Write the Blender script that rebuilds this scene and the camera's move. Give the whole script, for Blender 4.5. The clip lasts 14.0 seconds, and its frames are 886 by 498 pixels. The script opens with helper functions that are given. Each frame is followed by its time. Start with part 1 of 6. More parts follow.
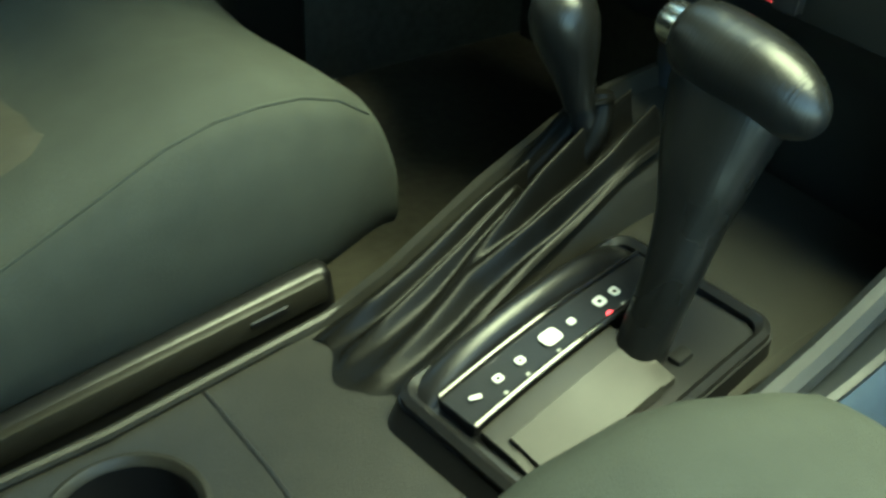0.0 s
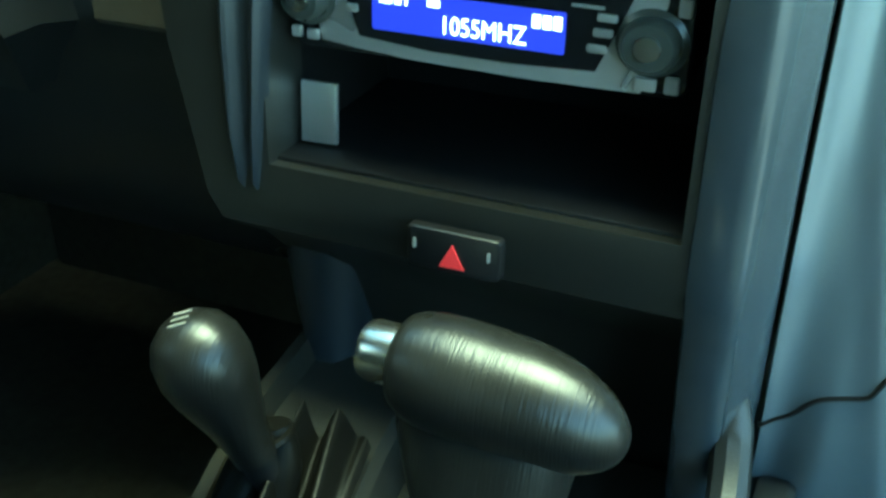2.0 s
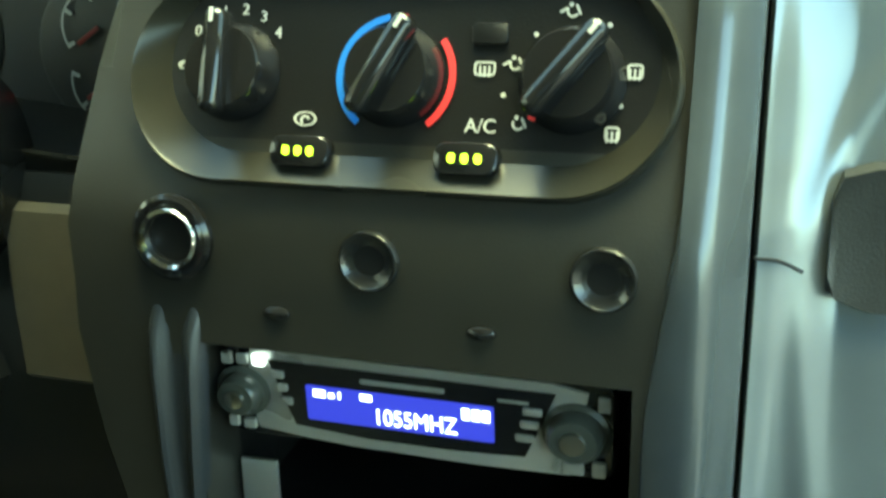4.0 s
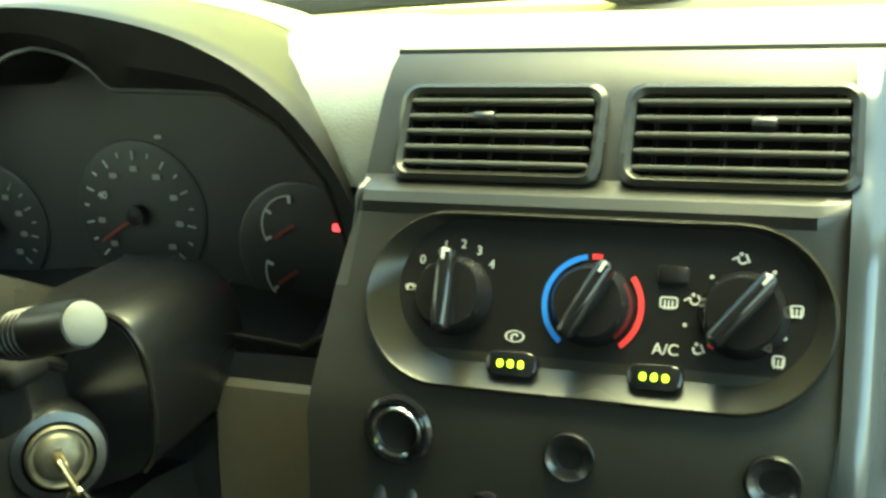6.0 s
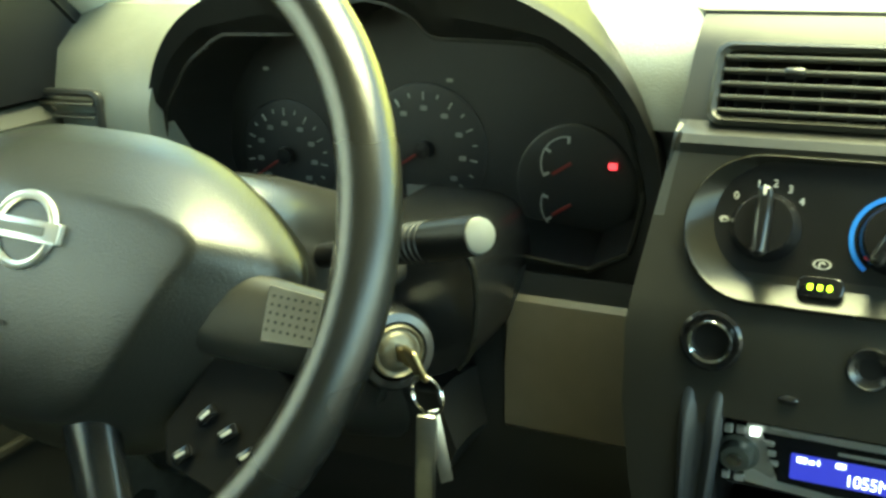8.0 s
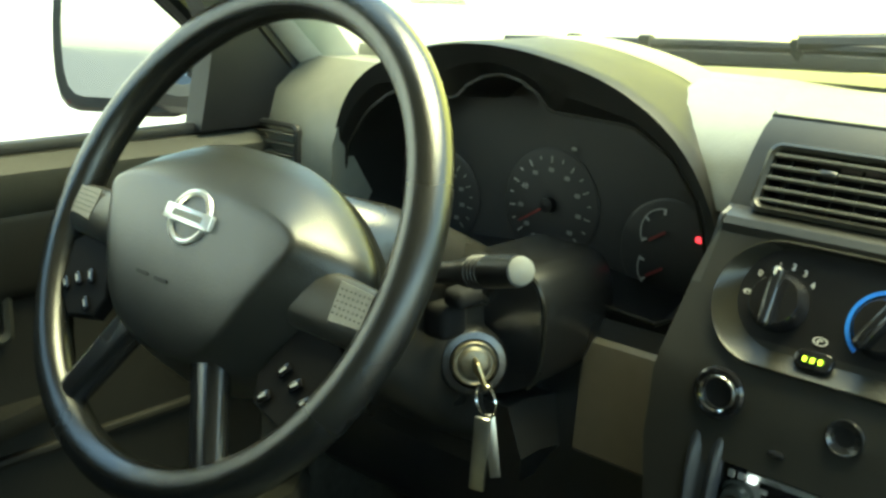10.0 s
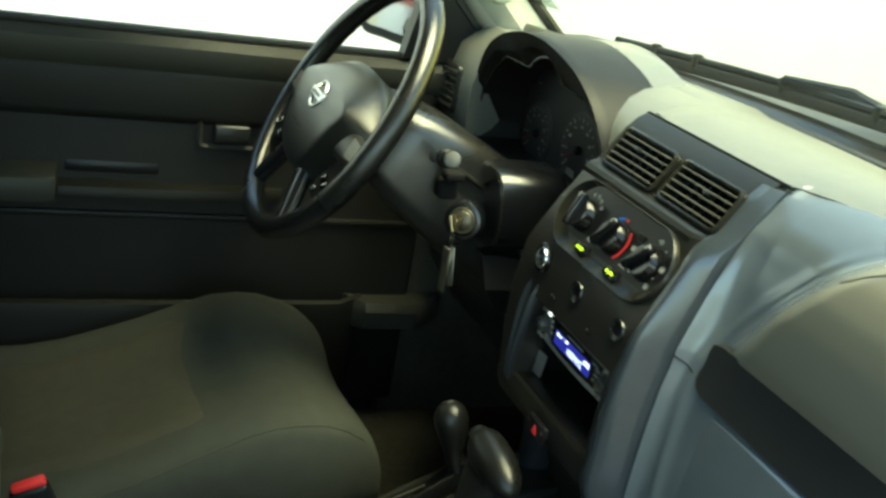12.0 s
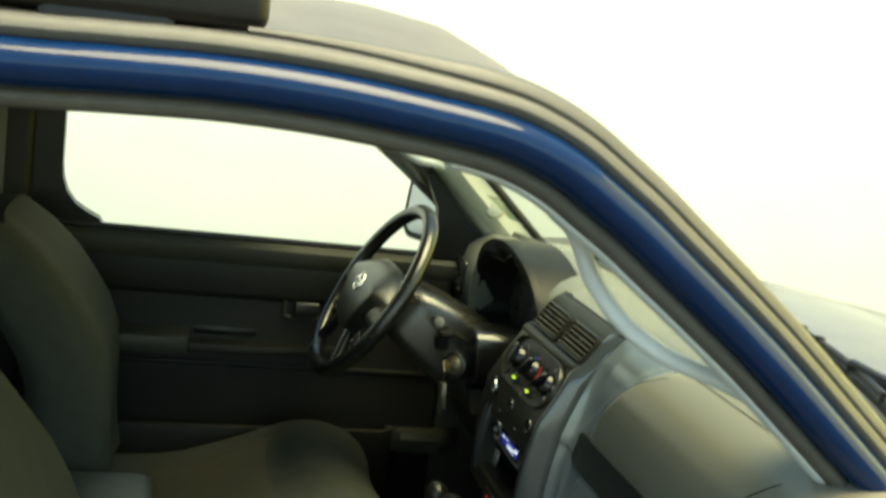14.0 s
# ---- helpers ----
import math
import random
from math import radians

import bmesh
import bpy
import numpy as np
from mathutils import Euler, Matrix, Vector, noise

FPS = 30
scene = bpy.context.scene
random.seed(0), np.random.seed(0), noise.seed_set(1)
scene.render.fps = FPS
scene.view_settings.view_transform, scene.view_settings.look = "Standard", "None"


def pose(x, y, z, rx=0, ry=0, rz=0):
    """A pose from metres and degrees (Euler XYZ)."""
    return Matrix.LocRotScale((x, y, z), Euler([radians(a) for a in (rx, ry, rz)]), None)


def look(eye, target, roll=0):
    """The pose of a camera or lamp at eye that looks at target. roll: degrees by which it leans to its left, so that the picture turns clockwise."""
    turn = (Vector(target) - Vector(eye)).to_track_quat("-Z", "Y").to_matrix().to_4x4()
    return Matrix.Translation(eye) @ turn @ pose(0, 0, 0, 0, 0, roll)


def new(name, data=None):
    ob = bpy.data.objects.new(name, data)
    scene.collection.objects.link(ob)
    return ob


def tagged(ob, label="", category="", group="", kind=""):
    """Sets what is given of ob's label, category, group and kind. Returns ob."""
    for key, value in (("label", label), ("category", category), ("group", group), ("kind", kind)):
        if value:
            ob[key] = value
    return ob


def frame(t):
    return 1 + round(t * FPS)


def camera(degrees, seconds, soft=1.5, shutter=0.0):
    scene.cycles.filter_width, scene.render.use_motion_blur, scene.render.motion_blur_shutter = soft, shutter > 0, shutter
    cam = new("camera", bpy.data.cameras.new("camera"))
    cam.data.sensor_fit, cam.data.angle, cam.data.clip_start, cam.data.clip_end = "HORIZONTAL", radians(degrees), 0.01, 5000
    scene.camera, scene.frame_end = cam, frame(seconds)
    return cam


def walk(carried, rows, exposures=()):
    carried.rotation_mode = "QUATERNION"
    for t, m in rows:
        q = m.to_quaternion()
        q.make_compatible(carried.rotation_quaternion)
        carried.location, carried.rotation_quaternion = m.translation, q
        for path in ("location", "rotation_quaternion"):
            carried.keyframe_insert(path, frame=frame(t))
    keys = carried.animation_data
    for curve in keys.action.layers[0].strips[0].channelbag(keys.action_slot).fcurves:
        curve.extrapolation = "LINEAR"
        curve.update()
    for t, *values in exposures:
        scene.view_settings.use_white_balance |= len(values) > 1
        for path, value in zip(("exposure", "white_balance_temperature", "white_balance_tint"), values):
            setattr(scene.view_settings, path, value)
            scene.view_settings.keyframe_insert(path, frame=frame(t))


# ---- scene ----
cam = camera(46.4, 14.0, soft=2.8, shutter=0.25)
METRES, EYE, TILT, LEAN, TURN = 2.47, 1.0, -36.063, -3.152, 54.129
ROWS = [
    (0.0, 0.0, 0.0, 0.0, 0.0, 0.0, -0.0),
    (0.5, -0.0121, 0.0412, 0.0162, -7.98, -0.19, 5.61),
    (1.0, -0.0143, 0.0586, 0.0306, -16.1, -0.36, 11.38),
    (1.5, -0.0089, 0.0682, 0.0466, -21.15, 1.27, 16.2),
    (2.0, -0.0048, 0.0698, 0.0575, -24.31, 1.52, 19.52),
    (2.5, -0.0039, 0.0671, 0.0654, -24.86, 2.74, 22.02),
    (3.0, -0.0035, 0.0637, 0.0725, -25.41, 4.93, 23.53),
    (3.5, 0.004, 0.0588, 0.087, -26.87, 5.91, 25.73),
    (4.0, 0.0042, 0.0524, 0.099, -28.12, 7.55, 25.03),
    (6.5, -0.0485, 0.0208, 0.1228, -25.11, 14.81, 22.8),
    (7.0, -0.0631, 0.0199, 0.1205, -24.75, 14.14, 21.61),
    (7.5, -0.0846, 0.0166, 0.1289, -22.59, 13.25, 21.9),
    (8.0, -0.1021, 0.0153, 0.1316, -21.1, 13.24, 20.24),
    (8.5, -0.1158, 0.0146, 0.1322, -19.07, 13.89, 18.9),
    (11.0, 0.0024, -0.1534, 0.0524, -1.6, 21.59, -5.9),
    (11.5, 0.0592, -0.2124, 0.03, 4.85, 18.25, -12.75),
    (12.0, 0.1219, -0.268, -0.0037, 8.59, 15.99, -14.48),
    (12.5, 0.1659, -0.3494, -0.0394, 9.1, 15.78, -13.27),
    (13.0, 0.2026, -0.4068, -0.074, 11.69, 18.23, -14.13),
    (13.5, 0.2464, -0.4641, -0.0936, 14.61, 19.5, -15.25),
    (14.0, 0.2773, -0.5105, -0.0983, 14.08, 24.85, -16.63),
]
walk(cam, [(t, pose(0.348, 0, EYE, TILT, LEAN, TURN) @ pose(METRES * x, METRES * y, METRES * z, 90 + pitch, roll, yaw)) for t, x, y, z, yaw, pitch, roll in ROWS],
     exposures=[(0.0, 3.57, 6400, -28), (0.5, 3.42, 6300, -29), (1.0, 3.67, 5950, -30), (1.5, 3.9, 5550, -34), (2.5, 3.87, 5450, -38), (4.0, 3.8, 7530, -28), (6.5, 3.67, 7950, -26), (8.5, 3.61, 7700, -26), (11.0, 2.23, 7150, -12), (11.5, 1.71, 7100, -12), (12.0, 2.45, 7200, -13), (12.5, 2.64, 7550, -18), (13.0, 2.86, 7850, -14), (13.5, 2.81, 7850, -12), (14.0, 1.86, 8150, -11)])

# ---- world and sun: bright hazy daylight, the car stands beside pale walls ----
world = bpy.data.worlds.new("daylight")
scene.world = world
world.use_nodes = True
wn = world.node_tree.nodes
sky = wn.new("ShaderNodeTexSky")
sky.sky_type = "NISHITA"
sky.sun_disc = False
sky.sun_elevation = radians(75)
sky.sun_rotation = radians(45)
sky.dust_density = 1.5
wn["Background"].inputs["Strength"].default_value = 0.15
world.node_tree.links.new(sky.outputs["Color"], wn["Background"].inputs["Color"])
sun = new("sun", bpy.data.lights.new("sun", "SUN"))
sun.data.energy = 2.6
sun.data.angle = radians(45)
sun.data.color = (1.0, 0.86, 0.62)
sun.matrix_world = look((1.6, 1.6, 8.5), (0, 0, 0))


# ---- materials ----
def mat(name, base, rough=0.5, metal=0.0, vary=0.15, scale=60.0, bump=0.0, bump_scale=900.0, spec=0.5, stretch=None):
    m = bpy.data.materials.new(name)
    m.use_nodes = True
    nt = m.node_tree
    n, l = nt.nodes, nt.links
    b = n["Principled BSDF"]
    b.inputs["Metallic"].default_value = metal
    b.inputs["Roughness"].default_value = rough
    b.inputs["Specular IOR Level"].default_value = spec
    co = n.new("ShaderNodeTexCoord")
    fine = n.new("ShaderNodeTexNoise")
    fine.inputs["Scale"].default_value = scale
    fine.inputs["Detail"].default_value = 5
    l.new(co.outputs["Object"], fine.inputs["Vector"])
    wide = n.new("ShaderNodeTexNoise")
    wide.inputs["Scale"].default_value = scale / 9
    wide.inputs["Detail"].default_value = 3
    l.new(co.outputs["Object"], wide.inputs["Vector"])
    both = n.new("ShaderNodeMath")
    both.operation = "ADD"
    l.new(fine.outputs["Fac"], both.inputs[0])
    l.new(wide.outputs["Fac"], both.inputs[1])
    ramp = n.new("ShaderNodeMapRange")
    ramp.inputs["From Min"].default_value, ramp.inputs["From Max"].default_value = 0.6, 1.4
    ramp.inputs["To Min"].default_value, ramp.inputs["To Max"].default_value = 1 - vary, 1 + vary
    l.new(both.outputs[0], ramp.inputs["Value"])
    mul = n.new("ShaderNodeMix")
    mul.data_type, mul.blend_type = "RGBA", "MULTIPLY"
    mul.inputs["Factor"].default_value = 1.0
    mul.inputs["A"].default_value = (*base, 1)
    l.new(ramp.outputs[0], mul.inputs["B"])
    l.new(mul.outputs["Result"], b.inputs["Base Color"])
    rr = n.new("ShaderNodeMapRange")
    rr.inputs["From Min"].default_value, rr.inputs["From Max"].default_value = 0.3, 0.7
    rr.inputs["To Min"].default_value, rr.inputs["To Max"].default_value = max(0.02, rough - 0.07), min(1.0, rough + 0.07)
    l.new(wide.outputs["Fac"], rr.inputs["Value"])
    l.new(rr.outputs[0], b.inputs["Roughness"])
    if bump:
        g = n.new("ShaderNodeTexNoise")
        g.inputs["Scale"].default_value = bump_scale
        g.inputs["Detail"].default_value = 2
        if stretch:
            mp = n.new("ShaderNodeMapping")
            mp.inputs["Scale"].default_value = stretch
            l.new(co.outputs["Object"], mp.inputs["Vector"])
            l.new(mp.outputs["Vector"], g.inputs["Vector"])
        else:
            l.new(co.outputs["Object"], g.inputs["Vector"])
        bp = n.new("ShaderNodeBump")
        bp.inputs["Strength"].default_value = bump
        bp.inputs["Distance"].default_value = 0.001
        l.new(g.outputs["Fac"], bp.inputs["Height"])
        l.new(bp.outputs["Normal"], b.inputs["Normal"])
    return m


def glow(name, colour, strength):
    m = bpy.data.materials.new(name)
    m.use_nodes = True
    b = m.node_tree.nodes["Principled BSDF"]
    b.inputs["Base Color"].default_value = (*[c * 0.5 for c in colour], 1)
    b.inputs["Emission Color"].default_value = (*colour, 1)
    b.inputs["Emission Strength"].default_value = strength
    return m


def pane(name, tint, gloss=0.06):
    m = bpy.data.materials.new(name)
    m.use_nodes = True
    n, l = m.node_tree.nodes, m.node_tree.links
    n.remove(n["Principled BSDF"])
    tr, gl, mx = n.new("ShaderNodeBsdfTransparent"), n.new("ShaderNodeBsdfGlossy"), n.new("ShaderNodeMixShader")
    tr.inputs["Color"].default_value = (*tint, 1)
    gl.inputs["Roughness"].default_value = 0.02
    mx.inputs["Fac"].default_value = gloss
    l.new(tr.outputs[0], mx.inputs[1])
    l.new(gl.outputs[0], mx.inputs[2])
    l.new(mx.outputs[0], n["Material Output"].inputs["Surface"])
    return m


DARK = mat("charcoal plastic", (0.012, 0.0125, 0.0125), 0.33, vary=0.2, bump=0.25, spec=0.65)
HOODM = mat("charcoal hood plastic", (0.0085, 0.0085, 0.008), 0.46, vary=0.15, bump=0.25, spec=0.22)
STACK = mat("satin graphite plastic", (0.0135, 0.0131, 0.0111), 0.36, vary=0.15, bump=0.1, spec=0.5)
BLACK = mat("black plastic", (0.007, 0.007, 0.0075), 0.36, vary=0.2, bump=0.15, spec=0.3)
GLOSS = mat("gloss black plastic", (0.008, 0.008, 0.009), 0.13, vary=0.1)
RUBBER = mat("black rubber", (0.018, 0.018, 0.018), 0.55, vary=0.25, bump=0.3, bump_scale=300)
BOOT = mat("black leatherette", (0.0034, 0.0033, 0.0029), 0.34, vary=0.2, bump=0.2, bump_scale=700, spec=0.10)
DASH = mat("grey dash vinyl", (0.14, 0.142, 0.12), 0.34, vary=0.12, bump=0.35, bump_scale=700, spec=0.85)
SILVER = mat("silver grey trim paint", (0.155, 0.180, 0.205), 0.23, metal=0.4, vary=0.08, scale=25)
FASCIA = mat("silver grey fascia paint", (0.155, 0.180, 0.205), 0.23, metal=0.4, vary=0.08, scale=25)
fn, fl = FASCIA.node_tree.nodes, FASCIA.node_tree.links
fb, pad_at = fn["Principled BSDF"], fn.new("ShaderNodeAttribute")
pad_at.attribute_name = "pad"
pad_mix = fn.new("ShaderNodeMix")
pad_mix.data_type = "RGBA"
fl.new(pad_at.outputs["Fac"], pad_mix.inputs["Factor"])
fl.new(fb.inputs["Base Color"].links[0].from_socket, pad_mix.inputs["A"])
pad_mix.inputs["B"].default_value = (0.158, 0.150, 0.119, 1)  # taupe-grey vinyl
fl.new(pad_mix.outputs["Result"], fb.inputs["Base Color"])
for name, a, b in (("Metallic", 0.4, 0.05), ("Roughness", 0.23, 0.36)):
    grade = fn.new("ShaderNodeMapRange")
    grade.inputs["To Min"].default_value, grade.inputs["To Max"].default_value = a, b
    fl.new(pad_at.outputs["Fac"], grade.inputs["Value"])
    fl.new(grade.outputs[0], fb.inputs[name])
DOORV = mat("dark door vinyl", (0.0085, 0.0085, 0.007), 0.5, vary=0.2, bump=0.35, spec=0.25)
DOORT = mat("grey door cap", (0.027, 0.027, 0.0215), 0.45, vary=0.12, bump=0.3, spec=0.3)
TAUPE = mat("taupe plastic", (0.075, 0.065, 0.047), 0.5, vary=0.12, bump=0.3)
DECK = mat("grey console plastic", (0.015, 0.0145, 0.0120), 0.40, vary=0.2, bump=0.3, spec=0.22)
CLOTH = mat("grey woven cloth", (0.032, 0.035, 0.029), 0.85, vary=0.18, scale=35, bump=0.6, bump_scale=1400, spec=0.2)
CLOTH2 = mat("olive woven cloth", (0.037, 0.0355, 0.026), 0.88, vary=0.2, scale=45, bump=0.7, bump_scale=1100, spec=0.2)
VINYL = mat("grey armrest vinyl", (0.033, 0.037, 0.030), 0.42, vary=0.12, bump=0.3)
CARPET = mat("dark carpet", (0.044, 0.041, 0.031), 0.95, vary=0.35, scale=80, bump=0.9, bump_scale=600, spec=0.1)
LEATHER = mat("black wheel leather", (0.008, 0.0083, 0.008), 0.25, vary=0.25, bump=0.16, bump_scale=1300, spec=0.75)
SATIN = mat("satin dark plastic", (0.009, 0.0094, 0.010), 0.24, vary=0.15, bump=0.08, spec=0.75)
HUB = mat("grey airbag cover", (0.0115, 0.0118, 0.0103), 0.34, vary=0.1, bump=0.3, spec=0.8)
SPOKEM = mat("dull pewter spoke plastic", (0.03, 0.029, 0.025), 0.34, metal=0.2, vary=0.12, scale=90)
EMBLEM = mat("satin chrome emblem", (0.72, 0.72, 0.70), 0.3, metal=0.9, vary=0.06)
# charcoal of the column, warmed and lightened to put front light in the colour
COLUMN_LIT = mat("charcoal column plastic, lit tone", (0.015, 0.0145, 0.0125), 0.28, vary=0.15, bump=0.12, spec=0.8)
SLATM = mat("grey vent slat plastic", (0.075, 0.072, 0.058), 0.32, vary=0.1, spec=0.5)
METALP = mat("brushed pewter plastic", (0.12, 0.111, 0.09), 0.34, metal=0.6, vary=0.12, scale=120)
SLIDEM = mat("dull pewter slide", (0.011, 0.010, 0.0082), 0.40, spec=0.25, vary=0.2, scale=140)
CHROME = mat("chrome", (0.75, 0.75, 0.74), 0.12, metal=1.0, vary=0.05)
STEEL = mat("worn steel", (0.45, 0.44, 0.4), 0.3, metal=1.0, vary=0.2)
SMOKE = mat("smoky grey knob plastic", (0.05, 0.053, 0.046), 0.28, vary=0.1)
MATT = mat("matt black cloth", (0.006, 0.006, 0.006), 0.75, vary=0.2, spec=0.15)
RIM = mat("satin grey rim plastic", (0.017, 0.0163, 0.013), 0.24, vary=0.1, spec=0.3)
LEDGE = mat("dark navy plastic", (0.011, 0.0125, 0.0145), 0.38, vary=0.15, bump=0.2, spec=0.35)
LEG = mat("dark blue-grey leg plastic", (0.013, 0.016, 0.021), 0.42, vary=0.1, bump=0.1, spec=0.5)
# darker blue copy of the silver trim; shade is put into its colour
SILVER_SHADE = mat("silver trim, shaded tone", (0.062, 0.081, 0.105), 0.26, vary=0.1, bump=0.1, spec=0.8)
EDGE = mat("satin blue-grey edge plastic", (0.05, 0.060, 0.072), 0.2, metal=0.25, vary=0.1, spec=0.8)
SLOTM = mat("dark grey slot plastic", (0.02, 0.021, 0.021), 0.42, vary=0.15, bump=0.2, spec=0.5)
# STACK's graphite, lightened: light on the upper panel put into the colour
STACK_LIT = mat("graphite plastic, lit tone", (0.015, 0.0147, 0.0125), 0.32, vary=0.12, bump=0.1, spec=0.35)
BRASS = mat("brass key", (0.5, 0.4, 0.22), 0.32, metal=1.0, vary=0.15)
# besides dust, the blue roof's tan reflection is put into this base colour
ROOFP = mat("dusty roof paint with tan reflection", (0.085, 0.076, 0.064), 0.4, vary=0.3, scale=14, spec=0.3)
BLUE = mat("metallic blue paint", (0.001, 0.014, 0.06), 0.09, metal=0.0, vary=0.2, spec=0.25)
SEAL = mat("grey weatherstrip", (0.075, 0.072, 0.064), 0.5, vary=0.2, scale=40, bump=0.3)
PILLAR = mat("pale grey trim", (0.48, 0.48, 0.42), 0.5, vary=0.1, bump=0.3)
HANDLE = mat("pale blue-grey handle plastic", (0.62, 0.66, 0.68), 0.4, vary=0.1, bump=0.2)
RED = mat("red plastic", (0.6, 0.03, 0.03), 0.35, vary=0.1)
WHITE = mat("white print", (0.40, 0.40, 0.38), 0.5, vary=0.05)
BLUEP = mat("blue print", (0.02, 0.16, 0.6), 0.45, vary=0.05)
REDP = mat("red print", (0.65, 0.03, 0.04), 0.45, vary=0.05)
GREYP = mat("dim grey print", (0.22, 0.22, 0.2), 0.5, vary=0.05)
SILVERF = mat("silver radio face", (0.4, 0.39, 0.36), 0.3, metal=0.5, vary=0.06)
LCD = glow("blue lcd", (0.03, 0.038, 0.55), 0.105)
LCDT = glow("lcd characters", (0.75, 0.85, 1.0), 0.45)
GREEN = glow("green indicator", (0.55, 0.9, 0.05), 0.6)
REDLED = glow("red indicator", (0.9, 0.04, 0.07), 0.3)
ENDCAP = mat("pale grey stalk end", (0.13, 0.13, 0.118), 0.45, vary=0.1, bump=0.2)
NEEDLE = mat("dull red needle", (0.16, 0.015, 0.015), 0.45, vary=0.05)
LOCKM = mat("worn brassy lock steel", (0.12, 0.11, 0.082), 0.42, metal=0.7, vary=0.5, scale=160)
GAUGEP = mat("faint gauge print", (0.17, 0.17, 0.16), 0.5, vary=0.05)
DIAL = mat("gauge face", (0.014, 0.014, 0.014), 0.5, vary=0.1)
MIRROR = mat("mirror glass", (0.55, 0.56, 0.55), 0.02, metal=1.0, vary=0.0)
GLASS = pane("window glass", (0.93, 0.97, 0.93))
# tint added to hold back daylight that falls in through the windscreen
SCREEN = pane("windscreen glass darkened against front light", (0.70, 0.74, 0.67))
REAR_DIM = pane("rear glass darkened against light", (0.12, 0.14, 0.13))
GROUND = mat("plain dark ground", (0.06, 0.062, 0.065), 0.9, vary=0.2, scale=3, bump=0.4, bump_scale=60)
STUCCO = mat("white stucco", (0.88, 0.88, 0.86), 0.9, vary=0.05, scale=2, bump=0.4, bump_scale=80)
CREAM = glow("glowing cream distance", (1.0, 0.89, 0.30), 0.85)
BRICK = mat("brick-red panel", (0.3, 0.07, 0.045), 0.7, vary=0.2, scale=8)
SIGNB = mat("blue sign enamel", (0.04, 0.14, 0.32), 0.4, vary=0.08)
HEAD = mat("pale headliner", (0.4, 0.4, 0.36), 0.9, vary=0.08, bump=0.5, spec=0.1)
STICK = pane("translucent sticker", (0.66, 0.70, 0.66), 0.02)

# ---- building helpers ----
ORIGIN = {}


def thing(name, at, label, category, group="", kind=""):
    e = new(name)
    e.location = at
    e.empty_display_size = 0.05
    ORIGIN[e.name] = Vector(at)
    return tagged(e, label, category, group, kind)


def mesh_of(name, bm, material, sharp=35):
    me = bpy.data.meshes.new(name)
    bmesh.ops.recalc_face_normals(bm, faces=bm.faces)
    bm.to_mesh(me)
    bm.free()
    me.materials.append(material)
    me.polygons.foreach_set("use_smooth", [True] * len(me.polygons))
    me.set_sharp_from_angle(angle=radians(sharp))
    return me


def part(name, bm, material, parent, label="", sharp=35):
    org = ORIGIN[parent.name]
    bmesh.ops.translate(bm, verts=bm.verts, vec=-org)
    ob = new(name, mesh_of(name, bm, material, sharp))
    ob.parent = parent
    ORIGIN[ob.name] = org
    if label:
        ob["label"] = label
    return ob


def solo(name, bm, material, label, category, kind="", group="", sharp=35):
    ob = new(name, mesh_of(name, bm, material, sharp))
    return tagged(ob, label, category, group, kind)


def join(*bms):
    out = bmesh.new()
    for b in bms:
        tmp = bpy.data.meshes.new("tmp")
        b.to_mesh(tmp)
        b.free()
        out.from_mesh(tmp)
        bpy.data.meshes.remove(tmp)
    return out


def moved(bm, m):
    bmesh.ops.transform(bm, matrix=m, verts=bm.verts)
    return bm


def box(c, s, bev=0.003, seg=2, rot=(0, 0, 0)):
    bm = bmesh.new()
    bmesh.ops.create_cube(bm, size=1, matrix=Matrix.Diagonal((*s, 1)))
    if bev:
        bmesh.ops.bevel(bm, geom=list(bm.edges), offset=min(bev, 0.49 * min(s)), segments=seg, profile=0.5, affect="EDGES")
    return moved(bm, pose(*c, *rot))


def loft(rings, caps=True, closed=True):
    bm = bmesh.new()
    vs = [[bm.verts.new(p) for p in r] for r in rings]
    for a, b in zip(vs, vs[1:]):
        k = len(a)
        for i in range(k if closed else k - 1):
            bm.faces.new((a[i], a[(i + 1) % k], b[(i + 1) % k], b[i]))
    if caps:
        bm.faces.new(vs[0])
        bm.faces.new(vs[-1])
    return bm


def spline(pts, k=6, closed=False):
    pts = [Vector(p) for p in pts]
    out, n = [], len(pts)
    for i in range(n if closed else n - 1):
        g = lambda j: pts[j % n] if closed else pts[min(max(j, 0), n - 1)]
        a, b, c, d = g(i - 1), g(i), g(i + 1), g(i + 2)
        for s in range(k):
            t = s / k
            out.append(0.5 * (2 * b + (c - a) * t + (2 * a - 5 * b + 4 * c - d) * t * t + (3 * b - a - 3 * c + d) * t ** 3))
    if not closed:
        out.append(pts[-1])
    return out


